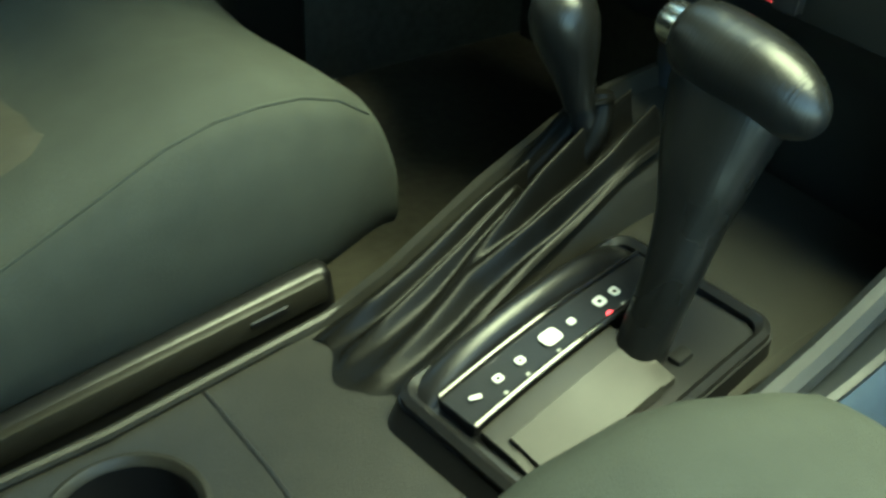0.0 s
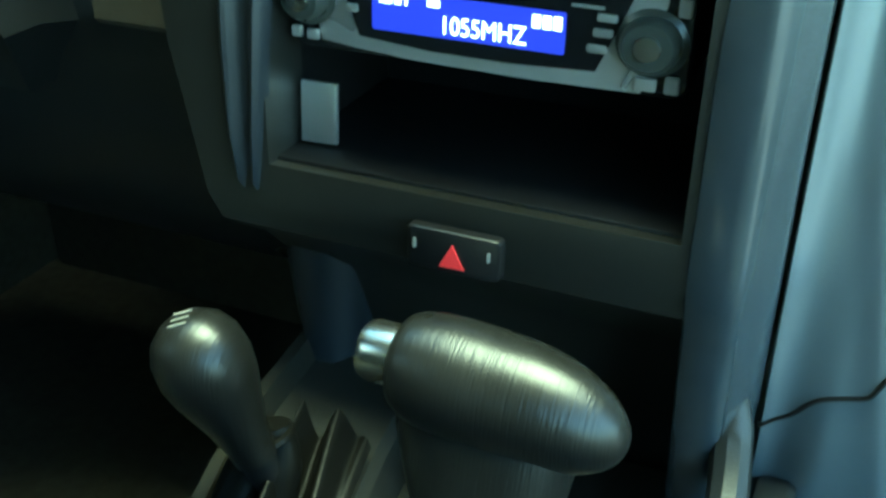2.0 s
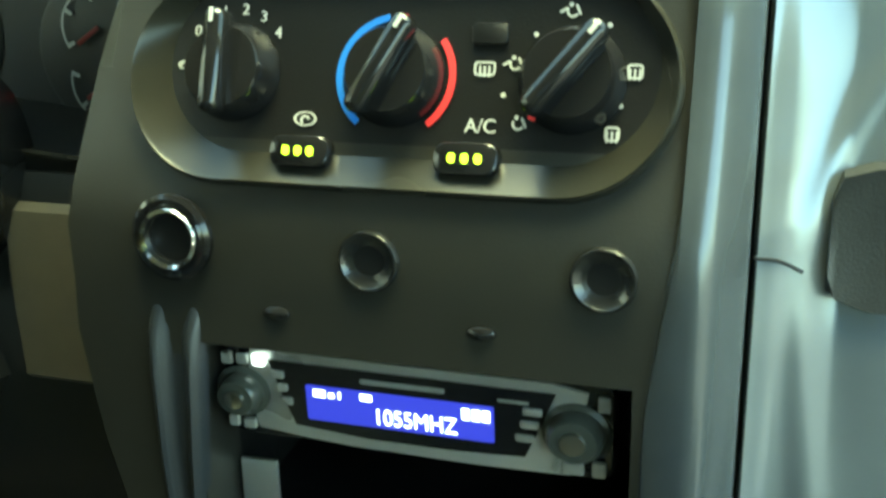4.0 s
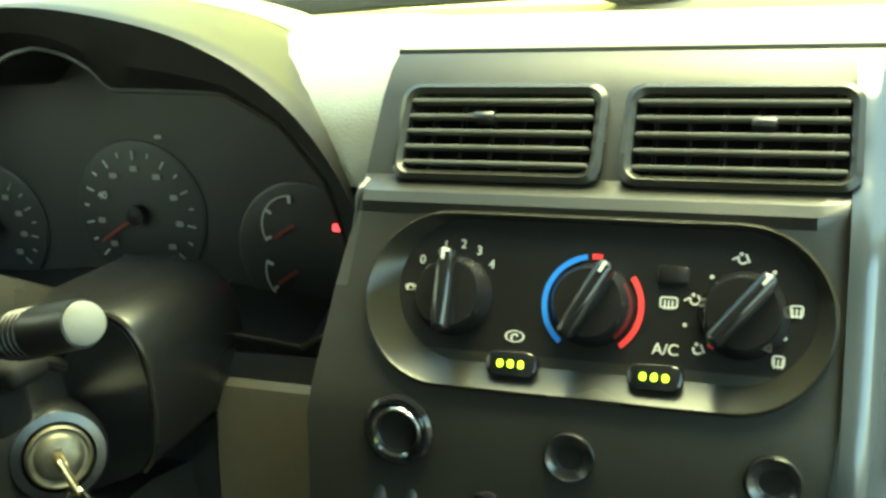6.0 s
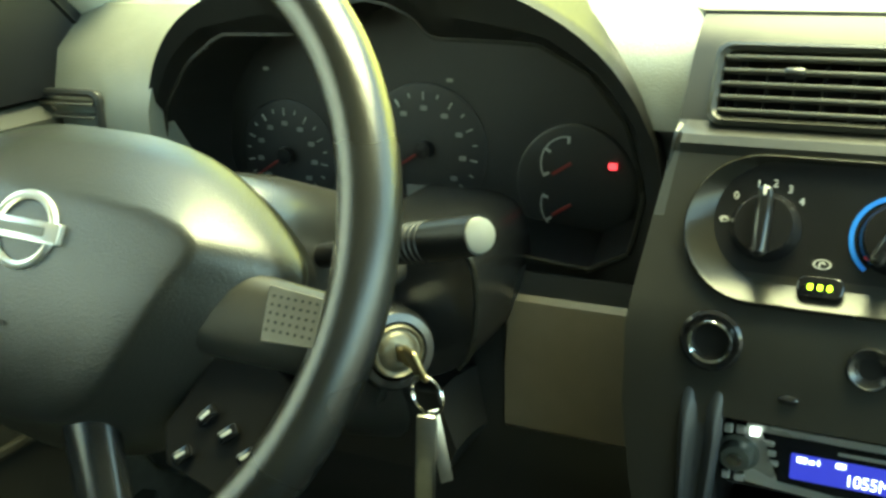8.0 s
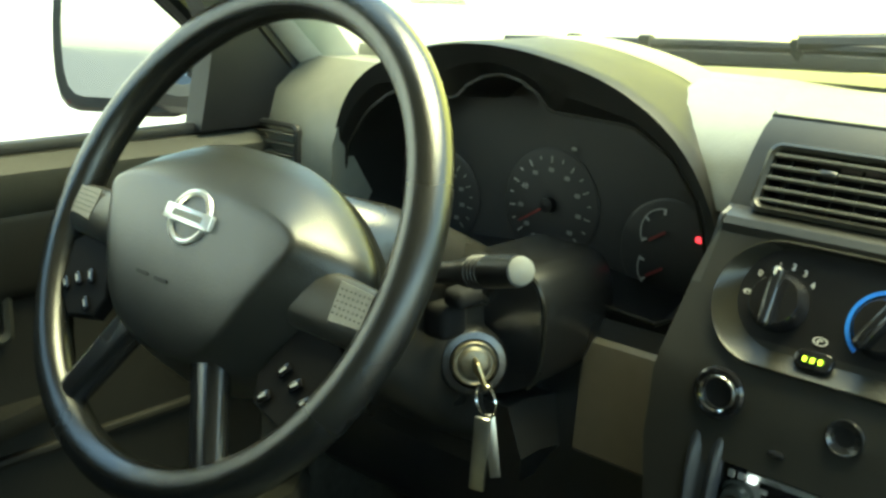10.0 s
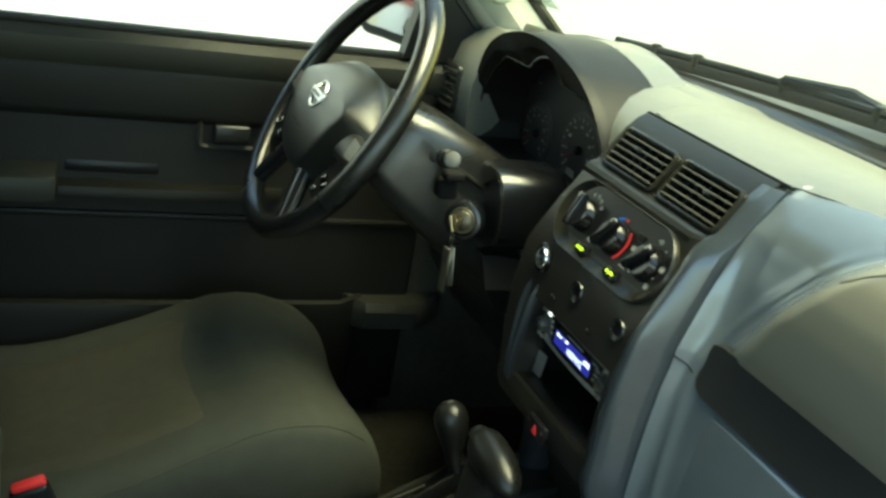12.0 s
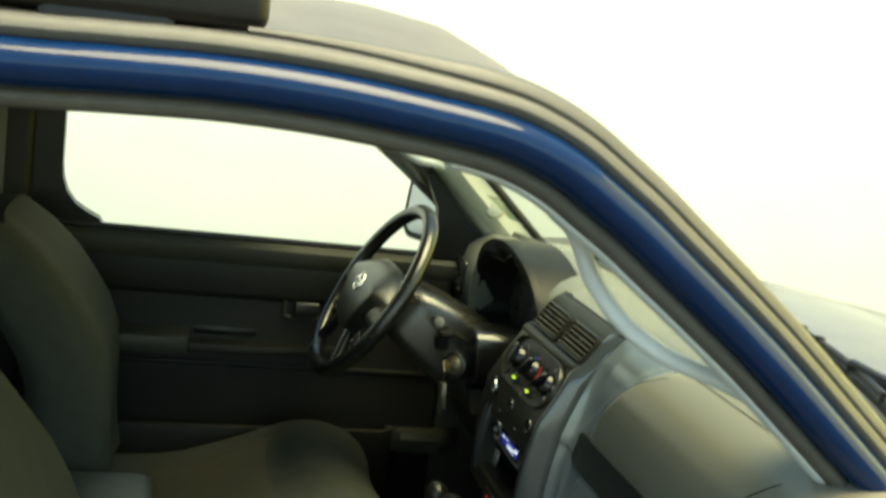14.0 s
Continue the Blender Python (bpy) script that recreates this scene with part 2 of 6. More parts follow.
def tube(pts, r, n=12, closed=False, squash=1.0, up=(0, 0, 1), caps=True):
    """A tube along pts; r one radius or one for each point; squash flattens it along its own side axis."""
    pts = [Vector(p) for p in pts]
    rs = r if isinstance(r, (list, tuple)) else [r] * len(pts)
    rings, u0 = [], Vector(up)
    for i, p in enumerate(pts):
        a = pts[i - 1] if (i or closed) else p
        b = pts[(i + 1) % len(pts)] if (i < len(pts) - 1 or closed) else p
        d = (b - a).normalized()
        side = d.cross(u0)
        if side.length < 1e-4:
            side = d.cross(Vector((1, 0, 0.1)))
        side.normalize()
        v = side.cross(d).normalized()
        rings.append([p + rs[i] * (squash * math.cos(2 * math.pi * k / n) * side + math.sin(2 * math.pi * k / n) * v) for k in range(n)])
    if closed:
        rings.append(rings[0])
        bm = loft(rings, caps=False)
        bmesh.ops.remove_doubles(bm, verts=bm.verts, dist=1e-6)
        return bm
    return loft(rings, caps=caps)


def axes(o, n, up=(0, 0, 1)):
    """A frame at o whose z axis is n, its y axis as near to up as can be."""
    n = Vector(n).normalized()
    x = Vector(up).cross(n).normalized()
    y = n.cross(x)
    m = Matrix((x, y, n)).transposed().to_4x4()
    m.translation = o
    return m


def lathe(prof, m, n=24, caps=True):
    """prof: (radius, height) pairs, turned about the z axis of m."""
    rings = [[m @ Vector((r * math.cos(2 * math.pi * k / n), r * math.sin(2 * math.pi * k / n), h)) for k in range(n)] for r, h in prof]
    return loft(rings, caps=caps)


def rrect(w, h, r, n=5):
    out = []
    for cx, cy, a0 in ((w / 2 - r, h / 2 - r, 0), (-w / 2 + r, h / 2 - r, 90), (-w / 2 + r, -h / 2 + r, 180), (w / 2 - r, -h / 2 + r, 270)):
        for k in range(n + 1):
            a = radians(a0 + 90 * k / n)
            out.append((cx + r * math.cos(a), cy + r * math.sin(a)))
    return out


def plate(outline, m, d, bev=0.0):
    """A slab with that outline in the xy plane of m, from height 0 to d, its upper edge eased by bev."""
    cx = sum(p[0] for p in outline) / len(outline)
    cy = sum(p[1] for p in outline) / len(outline)
    ring = lambda h, k: [m @ Vector((x + (cx - x) * k, y + (cy - y) * k, h)) for x, y in outline]
    size = max(abs(p[0] - cx) + abs(p[1] - cy) for p in outline)
    rings = [ring(0, 0), ring(d - bev, 0)]
    if bev:
        rings += [ring(d - 0.3 * bev, 0.35 * bev / size), ring(d, bev / size)]
    return loft(rings)


def ringplate(outer, inner, m, d, lip=0.0):
    """A frame between two outlines of as many points."""
    f = lambda o, h: [m @ Vector((x, y, h)) for x, y in o]
    mid = [((a[0] + b[0]) / 2, (a[1] + b[1]) / 2) for a, b in zip(outer, inner)]
    rings = [f(outer, 0), f(outer, d), f(mid, d + lip), f(inner, d), f(inner, 0)]
    bm = loft(rings + [rings[0]], caps=False)
    bmesh.ops.remove_doubles(bm, verts=bm.verts, dist=1e-6)
    return bm


def lettering(name, body, size, m, material, parent, depth=0.0003, label=""):
    cu = bpy.data.curves.new("tmp", "FONT")
    cu.body, cu.size, cu.extrude = body, size, depth
    cu.align_x, cu.align_y = "CENTER", "CENTER"
    tmp = new("tmp", cu)
    bpy.context.view_layer.update()
    me = bpy.data.meshes.new_from_object(tmp.evaluated_get(bpy.context.evaluated_depsgraph_get()))
    bpy.data.objects.remove(tmp)
    bpy.data.curves.remove(cu)
    bm = bmesh.new()
    bm.from_mesh(me)
    bpy.data.meshes.remove(me)
    return part(name, moved(bm, m), material, parent, label)


def carve(bm, cutter):
    """bm with the solid cutter taken out of it."""
    obs = []
    for b in (bm, cutter):
        me = bpy.data.meshes.new("tmp")
        bmesh.ops.recalc_face_normals(b, faces=b.faces)
        b.to_mesh(me)
        b.free()
        obs.append(new("tmp", me))
    md = obs[0].modifiers.new("cut", "BOOLEAN")
    md.object, md.operation, md.solver = obs[1], "DIFFERENCE", "EXACT"
    bpy.context.view_layer.update()
    me = bpy.data.meshes.new_from_object(obs[0].evaluated_get(bpy.context.evaluated_depsgraph_get()))
    for o in obs:
        old = o.data
        bpy.data.objects.remove(o)
        bpy.data.meshes.remove(old)
    out = bmesh.new()
    out.from_mesh(me)
    bpy.data.meshes.remove(me)
    return out


def lerp(a, b, t):
    return a + (b - a) * t


def prof_at(prof, z):
    """y of a (y, z) profile at height z."""
    return float(np.interp(z, [p[1] for p in prof], [p[0] for p in prof]))

# ---- outside: ground, pale walls, sign ----
def sheet(pts_rows):
    return loft(pts_rows, caps=False, closed=False)


# unseen ground; its dark tone is chosen to limit light bounced into the cab
solo("ground", sheet([[(x, y, -0.2) for x in (-300, -20, 20, 300)] for y in (-300, -20, 20, 300)]), GROUND,
     "unseen ground to the horizon, kept dark to cut bounce light", "ground", "structure")
solo("wall_west", box((-5.6, 1, 1.9), (0.3, 26, 4.2), 0.02), STUCCO, "white stucco wall of the building beside the car", "wall", "structure")
# emissive sheet added ahead; its glow also lights the cab from the front
solo("backdrop", box((3, 13, 4.9), (22, 0.4, 10.2), 0.02), CREAM, "plain cream backdrop ahead of the car, glowing by itself", "backdrop", "structure")
sign = thing("wall_sign", (-5.43, 0.45, 1.2), "blue enamel sign with white lettering on the white wall", "sign")
sm = axes((-5.45, 0.45, 1.21), (1, 0, 0))
part("board", plate(rrect(1.1, 0.56, 0.03), sm, 0.02, 0.004), SIGNB, sign)
lettering("lettering", "ACCREDITED\nBUSINESS", 0.175, sm @ pose(0, -0.13, 0.021), WHITE, sign, 0.001, "white capitals")
# added behind the camera's view, placed along mirrored view rays for the red patch
red_board = thing("red_panel", (-3.3, -5.4, 0.6), "unseen red panel placed so the door mirror shows a red patch", "panel")
part("board", box((-3.0, -5.4, 0.93), (0.95, 0.08, 0.40), 0.01), BRICK, red_board)
for sx in (-3.35, -2.65):
    part("post", box((sx, -5.4, 0.23), (0.08, 0.08, 0.86), 0.005), STEEL, red_board)

# ---- car shell ----
FLOOR = 0.36
solo("floor", box((0, 0.0, FLOOR - 0.03), (1.5, 2.9, 0.06), 0.01), CARPET, "dark worn carpet on the cab floor", "floor", "structure")
solo("wall_rear", box((0, -1.42, 0.67), (1.5, 0.05, 0.64), 0.01), DOORV, "dark rear wall of the cab below its window", "wall", "structure")
# unseen window, added; its dark glass holds back light from the rear
win3 = thing("window_3", (0, -1.42, 1.0), "unseen rear window, black frame, glass darkened to cut light from behind", "window", kind="structure")
part("window_frame", ringplate(rrect(1.5, 0.56, 0.08), rrect(1.36, 0.44, 0.06), axes((0, -1.40, 1.27), (0, 1, 0)), 0.03, 0.006), BLACK, win3)
g3 = part("pane", plate(rrect(1.38, 0.46, 0.06), axes((0, -1.415, 1.27), (0, 1, 0)), 0.004), REAR_DIM, win3, "glass darkened to cut light")
g3.visible_shadow = False
solo("firewall", box((0, 0.98, 0.72), (1.46, 0.04, 0.76), 0.01), CARPET, "carpeted footwell bulkhead under the dashboard", "bulkhead", "structure")


def ws_y(x):
    return 0.905 - 0.42 * x * x


# near door opening: seals and painted frame follow one curve
RAILP = [(-1.35, 1.46), (-0.8, 1.497), (-0.3, 1.515), (-0.2, 1.520), (-0.1, 1.5245), (0.0, 1.5225), (0.10, 1.514), (0.16, 1.5065), (0.20, 1.496), (0.24, 1.479), (0.28, 1.455), (0.32, 1.430), (0.36, 1.402), (0.42, 1.360), (0.50, 1.302), (0.60, 1.223), (0.70, 1.143), (0.80, 1.063)]
INSET = {1: 0.140, -1: 0.0}  # passenger side's frame is moved in to fit the camera's view


def rail_path(x, off, k=5):
    """The opening's curve at side x, moved off metres outwards from the opening."""
    pts = spline([(x, y, z) for y, z in RAILP], k)
    out = []
    for i, p in enumerate(pts):
        d = (pts[min(i + 1, len(pts) - 1)] - pts[max(i - 1, 0)]).normalized()
        out.append(p + off * Vector((0, -d.z, d.y)))
    return out


for side, tag in ((1, "passenger"), (-1, "driver")):
    door_frame = thing("door_frame", (0.82 * side, 0, FLOOR), f"metallic blue body frame of the {tag} door opening with grey rubber seals", "door frame", kind="structure")
    part("painted_frame", tube(rail_path((0.88 - INSET[side]) * side, 0.0), 0.0215, 18, squash=1.3), BLUE, door_frame, "metallic blue paint")
    part("inner_seal", tube(rail_path((0.868 - INSET[side]) * side, -0.029), 0.0105, 12, squash=1.4), SEAL, door_frame, "grey rubber weatherstrip")
    part("outer_moulding", tube(rail_path((0.876 - INSET[side]) * side, 0.029), 0.0115, 12, squash=1.3), SEAL, door_frame, "grey drip moulding")
    # paint of the outer pillar; its grey puts the cream reflection into the colour
    part("pillar_skin", tube([p for p in rail_path((0.862 - INSET[side]) * side, 0.044) if p.y > -0.1], [min(0.014, 0.003 + 0.001 * i) for i in range(len([p for p in rail_path(0.862, 0.044) if p.y > -0.1]))], 12, squash=1.4), SEAL, door_frame, "dusty grey outer pillar strip")
    part("sill", box((0.83 * side, -0.2, FLOOR + 0.0), (0.12, 2.2, 0.10), 0.03, 3), BLUE if side > 0 else DOORV, door_frame)

# roof with headliner below it
roof_rows = []
for y, z in ((-1.4, 1.50), (-0.8, 1.535), (-0.27, 1.55), (0.04, 1.55), (0.14, 1.538), (0.22, 1.505)):
    roof_rows.append([(x, y + 0.10 * (1 - ((x + 0.063) / 0.80) ** 2), z + 0.075 * (1 - ((x + 0.063) / 0.80) ** 2)) for x in np.linspace(-0.863, 0.737, 19)])
roof = solo("roof", sheet(roof_rows), ROOFP, "dusty dull roof of the car, tan reflection put into its colour", "roof", "structure")
solo("headliner", sheet([[(x, y, z - 0.03) for x, y, z in r] for r in roof_rows]), HEAD, "pale fabric headliner under the roof", "ceiling", "structure")
rack = thing("roof_rack", (0.7, -0.6, 1.54), "black roof rack rail on the roof edge", "roof rack")
part("rail", box((0.67, -0.60, 1.583), (0.07, 1.08, 0.06), 0.014, 3, rot=(1.5, 0, 0)), BLACK, rack)
for fy in (-1.0, -0.2):
    part("foot", box((0.67, fy, 1.556), (0.06, 0.12, 0.05), 0.01), BLACK, rack)

# outer body panels that close the engine bay and the lower sides
body = thing("car_body", (0, 1.4, 0.1), "metallic blue outer body panels of the car", "car body", kind="structure")
for sx in (-1, 1):
    part("fender", loft([[(sx * (0.87 - 0.03 * k), y, 0.12), (sx * (0.90 - 0.03 * k), y, 0.6), (sx * (0.865 - 0.03 * k), y, z), (sx * (0.80 - 0.03 * k), y, z), (sx * (0.80 - 0.03 * k), y, 0.12)] for y, z, k in ((0.88, 1.03, 0), (1.2, 1.02, 0.1), (1.7, 0.97, 0.3), (2.02, 0.90, 0.8), (2.1, 0.80, 1.0))]), BLUE, body)
    part("rear_quarter", box((sx * 0.845, -1.1, 0.56), (0.07, 0.62, 0.9), 0.03, 3), BLUE, body)
part("nose", box((0, 2.08, 0.5), (1.6, 0.10, 0.76), 0.04, 3), BLUE, body)
part("tail", box((0, -1.47, 0.56), (1.6, 0.06, 0.9), 0.02, 2), BLUE, body)
part("driver_door_skin", box((-0.835, 0.0, 0.59), (0.07, 1.66, 0.92), 0.03, 3), BLUE, body)

# windscreen
wind_rows = []
for t in np.linspace(0, 1, 7):
    wind_rows.append([(x, lerp(ws_y(x), 0.30 - 0.10 * (x / 0.8) ** 2, t), lerp(1.115, 1.545 - 0.05 * (x / 0.8) ** 2, t)) for x in np.linspace(-0.80, 0.725, 13)])
windscreen = thing("window_1", (0, 0.9, 1.1), "clear curved windscreen with a black border", "windscreen", kind="structure")
part("pane", sheet(wind_rows), SCREEN, windscreen, "glass darkened to cut light from ahead")
for side in (-1, 1):
    part("border", tube([Vector(r[-1 if side > 0 else 0]) + Vector((-0.012 * side, -0.004, 0)) for r in wind_rows], 0.011, 8, squash=1.2), RUBBER, windscreen, "black bonded edge")
part("lower_border", tube([(x, ws_y(x) - 0.016, 1.137 - 0.03 * max(0, abs(x) - 0.55)) for x in np.linspace(-0.72, 0.74, 15)], 0.0085, 8, squash=1.3), RUBBER, windscreen, "black bonded edge")
sticker = thing("windscreen_sticker", (-0.47, 0.6, 1.25), "small green-grey sticker on the windscreen glass", "sticker")


def on_glass(x, t, off=0.004):
    y, z = lerp(ws_y(x), 0.30 - 0.10 * (x / 0.8) ** 2, t), lerp(1.115, 1.545 - 0.05 * (x / 0.8) ** 2, t)
    return Vector((x, y - off, z - off))


part("sheet", loft([[on_glass(-0.538, t, o), on_glass(-0.482, t, o), on_glass(-0.482, t, o + 0.001), on_glass(-0.538, t, o + 0.001)] for t, o in ((0.25, 0.004), (0.31, 0.004), (0.37, 0.004))]), STICK, sticker)

# bonnet, scuttle and wipers
bonnet_rows = []
for y, z in ((1.022, 1.138), (1.03, 1.152), (1.3, 1.14), (1.7, 1.08), (2.05, 0.985), (2.15, 0.88)):
    bonnet_rows.append([(x, y - 0.12 * abs(x) ** 2, z - 0.10 * abs(x / 0.8) ** 4 + 0.012 * math.exp(-((abs(x) - 0.45) / 0.05) ** 2)) for x in np.linspace(-0.85, 0.85, 23)])
bonnet = thing("bonnet", (0, 1.4, 0.9), "metallic blue bonnet of the car, bright with sky", "bonnet")
part("panel", sheet(bonnet_rows), BLUE, bonnet)
for nx in (-0.35, 0.2):
    part("washer_nozzle", box((nx, 1.2, 1.108), (0.03, 0.02, 0.016), 0.005), BLACK, bonnet)
solo("scuttle", sheet([[(x, ws_y(x) + dy + k * (0.30 * x * x), z - 0.02 * abs(x / 0.8) ** 4) for x in np.linspace(-0.80, 0.80, 17)] for dy, k, z in ((0.006, 0.0, 1.116), (0.03, 0.15, 1.130), (0.06, 0.4, 1.140), (0.062, 0.4, 1.146), (0.11, 0.8, 1.154), (0.115, 0.85, 1.138))]), STACK,
     "black plastic scuttle below the windscreen", "scuttle", "structure")


def wiper(a, b, pivot):
    w = thing("wiper", pivot, "black windscreen wiper resting at the foot of the windscreen", "wiper", "wipers")
    path = [Vector(a).lerp(Vector(b), t) + Vector((0, 0.02 * math.sin(math.pi * t), 0.004 * math.sin(math.pi * t))) for t in np.linspace(0, 1, 9)]
    part("blade", tube(path, 0.009, 8, squash=0.5), RUBBER, w)
    part("spring", tube([p + Vector((0, 0.004, 0.013)) for p in path], 0.0065, 8), BLACK, w)
    for i in (1, 2, 4, 6, 7):
        part("claw", box(path[i] + Vector((0, 0.004, 0.010)), (0.016, 0.016, 0.026), 0.004), BLACK, w)
    part("arm", tube([pivot, Vector(pivot).lerp(path[4], 0.6) + Vector((0, 0.0, 0.03)), path[4] + Vector((0, 0, 0.018))], [0.016, 0.012, 0.009], 8), BLACK, w)


wiper((-0.55, 0.815, 1.156), (0.06, 0.985, 1.172), (-0.02, 1.03, 1.15))
wiper((0.085, 0.975, 1.170), (0.60, 0.85, 1.156), (0.60, 0.93, 1.13))

# ---- pillars ----
for side, tag in ((-1, "driver"), (1, "passenger")):
    x0, x1 = (0.70, 0.745)
    rows = []
    if side < 0:
        lo, hi = [(0.700, 1.085), (0.80, 1.13)], [(0.32, 1.46), (0.345, 1.53)]
        for t in np.linspace(0, 1, 8):
            a, b = [(lerp(lo[i][0], hi[i][0], t), lerp(lo[i][1], hi[i][1], t)) for i in (0, 1)]
            inn = 0.04 * t
            rows.append([(side * (x0 - inn), a[0] + 0.012, a[1] + 0.006), (side * (x0 - inn - 0.015), (a[0] + b[0]) / 2, (a[1] + b[1]) / 2), (side * (x0 - inn - 0.004), b[0] - 0.01, b[1] - 0.004), (side * (x0 - inn + 0.02), b[0], b[1]), (side * (x1 + 0.03), b[0], b[1]), (side * (x1 + 0.03), a[0], a[1]), (side * (x0 - inn + 0.02), a[0], a[1])])
    else:
        path = rail_path(0.705, -0.01)
        path = [p for p in path if p.y > 0.18]
        rows = [[p + Vector((-0.01, 0, -0.012)), p + Vector((-0.05, 0.02, 0.0)), p + Vector((-0.055, 0.05, 0.012)), p + Vector((-0.01, 0.07, 0.03)), p + Vector((0.02, 0.05, 0.02)), p + Vector((0.02, 0.0, 0.0))] for p in path]
    pil = thing(f"pillar_{1 if side < 0 else 2}", (side * 0.72, 0.6, 1.1), f"pale grey plastic trim of the {tag} windscreen pillar", "pillar trim", kind="structure")
    part("trim", loft(rows), PILLAR, pil)
    if side > 0:
        part("lining", tube([p for p in rail_path(0.715, -0.036) if 0.12 < p.y < 0.7], 0.010, 10, squash=1.3), HANDLE, pil, "pale blue-grey lining edge")
    if side < 0:
        part("glass_border", tube([Vector(r[2]) + Vector((-0.004, 0.010, 0.007)) for r in rows], 0.010, 8), RUBBER, pil, "black bonded glass edge")
        part("cap", lathe([(0.0, 0.012), (0.012, 0.012), (0.016, 0.010), (0.019, 0.004), (0.021, 0.0)], axes((-0.685, 0.655, 1.208), (1, -0.15, 0.1)) @ Matrix.Diagonal((1.25, 1.25, 1, 1)), 20, caps=False), PILLAR, pil, "round cap")

grab1 = thing("grab_handle", (0.68, 0.4, 1.3), "pale blue-grey plastic grab handle on the windscreen pillar", "grab handle", "grab handles")
part("bar", tube(spline([(0.700, 0.262, 1.425), (0.682, 0.285, 1.405), (0.668, 0.303, 1.380), (0.660, 0.325, 1.35), (0.660, 0.368, 1.308), (0.660, 0.432, 1.272), (0.664, 0.50, 1.250), (0.68, 0.56, 1.225), (0.70, 0.60, 1.20)], 4), 0.0105, 12, squash=0.9), HANDLE, grab1)
part("mount", box((0.705, 0.255, 1.428), (0.02, 0.032, 0.02), 0.006, rot=(-35, 0, 0)), HANDLE, grab1)
part("mount", box((0.705, 0.61, 1.19), (0.03, 0.05, 0.03), 0.01, rot=(-30, 0, 0)), HANDLE, grab1)
grab2 = thing("grab_handle", (-0.68, 0.43, 1.32), "pale blue-grey plastic grab handle on the windscreen pillar", "grab handle", "grab handles")
part("bar", tube(spline([(-0.70, 0.33, 1.42), (-0.675, 0.36, 1.375), (-0.67, 0.40, 1.335), (-0.67, 0.445, 1.31), (-0.675, 0.49, 1.305), (-0.70, 0.53, 1.29)], 4), 0.0125, 12), HANDLE, grab2)

# ---- driver door ----
dd = thing("driver_door", (-0.74, 0.1, FLOOR + 0.05), "closed driver door with dark vinyl panel, grey cap and armrest", "car door")


part("panel", box((-0.745, 0.10, 0.71), (0.05, 1.0, 0.64), 0.012, 3), DOORV, dd)
part("upper_pad", box((-0.735, 0.10, 0.973), (0.05, 0.99, 0.10), 0.02, 4), DOORV, dd)
part("cap", loft([[(-0.775, y, 1.012), (-0.712, y, 1.010), (-0.704, y, 1.027), (-0.706, y, 1.052), (-0.722, y, 1.065), (-0.775, y, 1.068)] for y in (-0.40, -0.38, 0.1, 0.52, 0.60)]), DOORT, dd, "grey vinyl cap below the window")
part("window_seal", box((-0.735, 0.10, 1.071), (0.016, 0.98, 0.012), 0.004), RUBBER, dd, "black rubber window seal")
part("armrest", loft([[(-0.74, y, 0.80), (-0.74 + w, y, 0.805), (-0.735 + w, y, 0.822), (-0.74 + w, y, 0.842), (-0.75 + w, y, 0.848), (-0.74, y, 0.85)] for y, w in ((-0.39, 0.05), (-0.37, 0.085), (-0.2, 0.09), (-0.06, 0.088), (-0.038, 0.08), (-0.034, 0.05))]), DOORT, dd, "grey armrest")
part("pull_ledge", loft([[(-0.74, y, 0.80), (-0.74 + w, y, 0.803), (-0.738 + w, y, 0.812), (-0.742 + w, y, 0.822), (-0.74, y, 0.824)] for y, w in ((-0.034, 0.06), (0.1, 0.06), (0.27, 0.05), (0.33, 0.03))]), DOORV, dd)
part("pull_recess", box((-0.724, 0.05, 0.845), (0.012, 0.15, 0.022), 0.006), BLACK, dd)
hm = axes((-0.719, 0.235, 0.917), (1, 0, 0))
part("handle_bezel", ringplate(rrect(0.115, 0.062, 0.01), rrect(0.095, 0.044, 0.008), hm, 0.004, 0.003), DOORT, dd, "grey handle surround")
part("handle_cup", plate(rrect(0.095, 0.044, 0.008), hm, 0.0015), BLACK, dd)
part("inner_handle", box((-0.709, 0.235, 0.917), (0.014, 0.06, 0.03), 0.005, 3), DARK, dd, "dark release lever")
part("crease", box((-0.718, 0.10, 0.765), (0.012, 0.98, 0.012), 0.005), DOORV, dd)
part("map_pocket", loft([[(-0.74, y, 0.42), (-0.74 + w, y, 0.43), (-0.72 + w, y, 0.60), (-0.725 + w, y, 0.625), (-0.735 + w, y, 0.628), (-0.74, y, 0.60)] for y, w in ((-0.35, 0.02), (-0.3, 0.06), (0.2, 0.06), (0.45, 0.055), (0.5, 0.02))]), DOORV, dd)
part("kick_ledge", loft([[(-0.74, y, 0.56), (-0.74 + w, y, 0.575), (-0.735 + w, y, 0.61), (-0.745 + w, y, 0.625), (-0.74, y, 0.62)] for y, w in ((0.47, 0.03), (0.50, 0.07), (0.60, 0.075), (0.66, 0.03))]), DOORT, dd, "dark plastic ledge")
part("sail_panel", loft([[(-0.745, y0, z0), (-0.715, y0, z0), (-0.715, y1, z1), (-0.745, y1, z1)] for (y0, z0), (y1, z1) in (((0.512, 1.07), (0.71, 1.07)), ((0.528, 1.15), (0.645, 1.15)), ((0.525, 1.19), (0.605, 1.19)), ((0.485, 1.27), (0.525, 1.27)))]), BLACK, dd, "black mirror sail panel")
win2 = thing("window_2", (-0.76, 0.1, 1.09), "clear driver door window with rounded rear corner", "window", kind="structure")
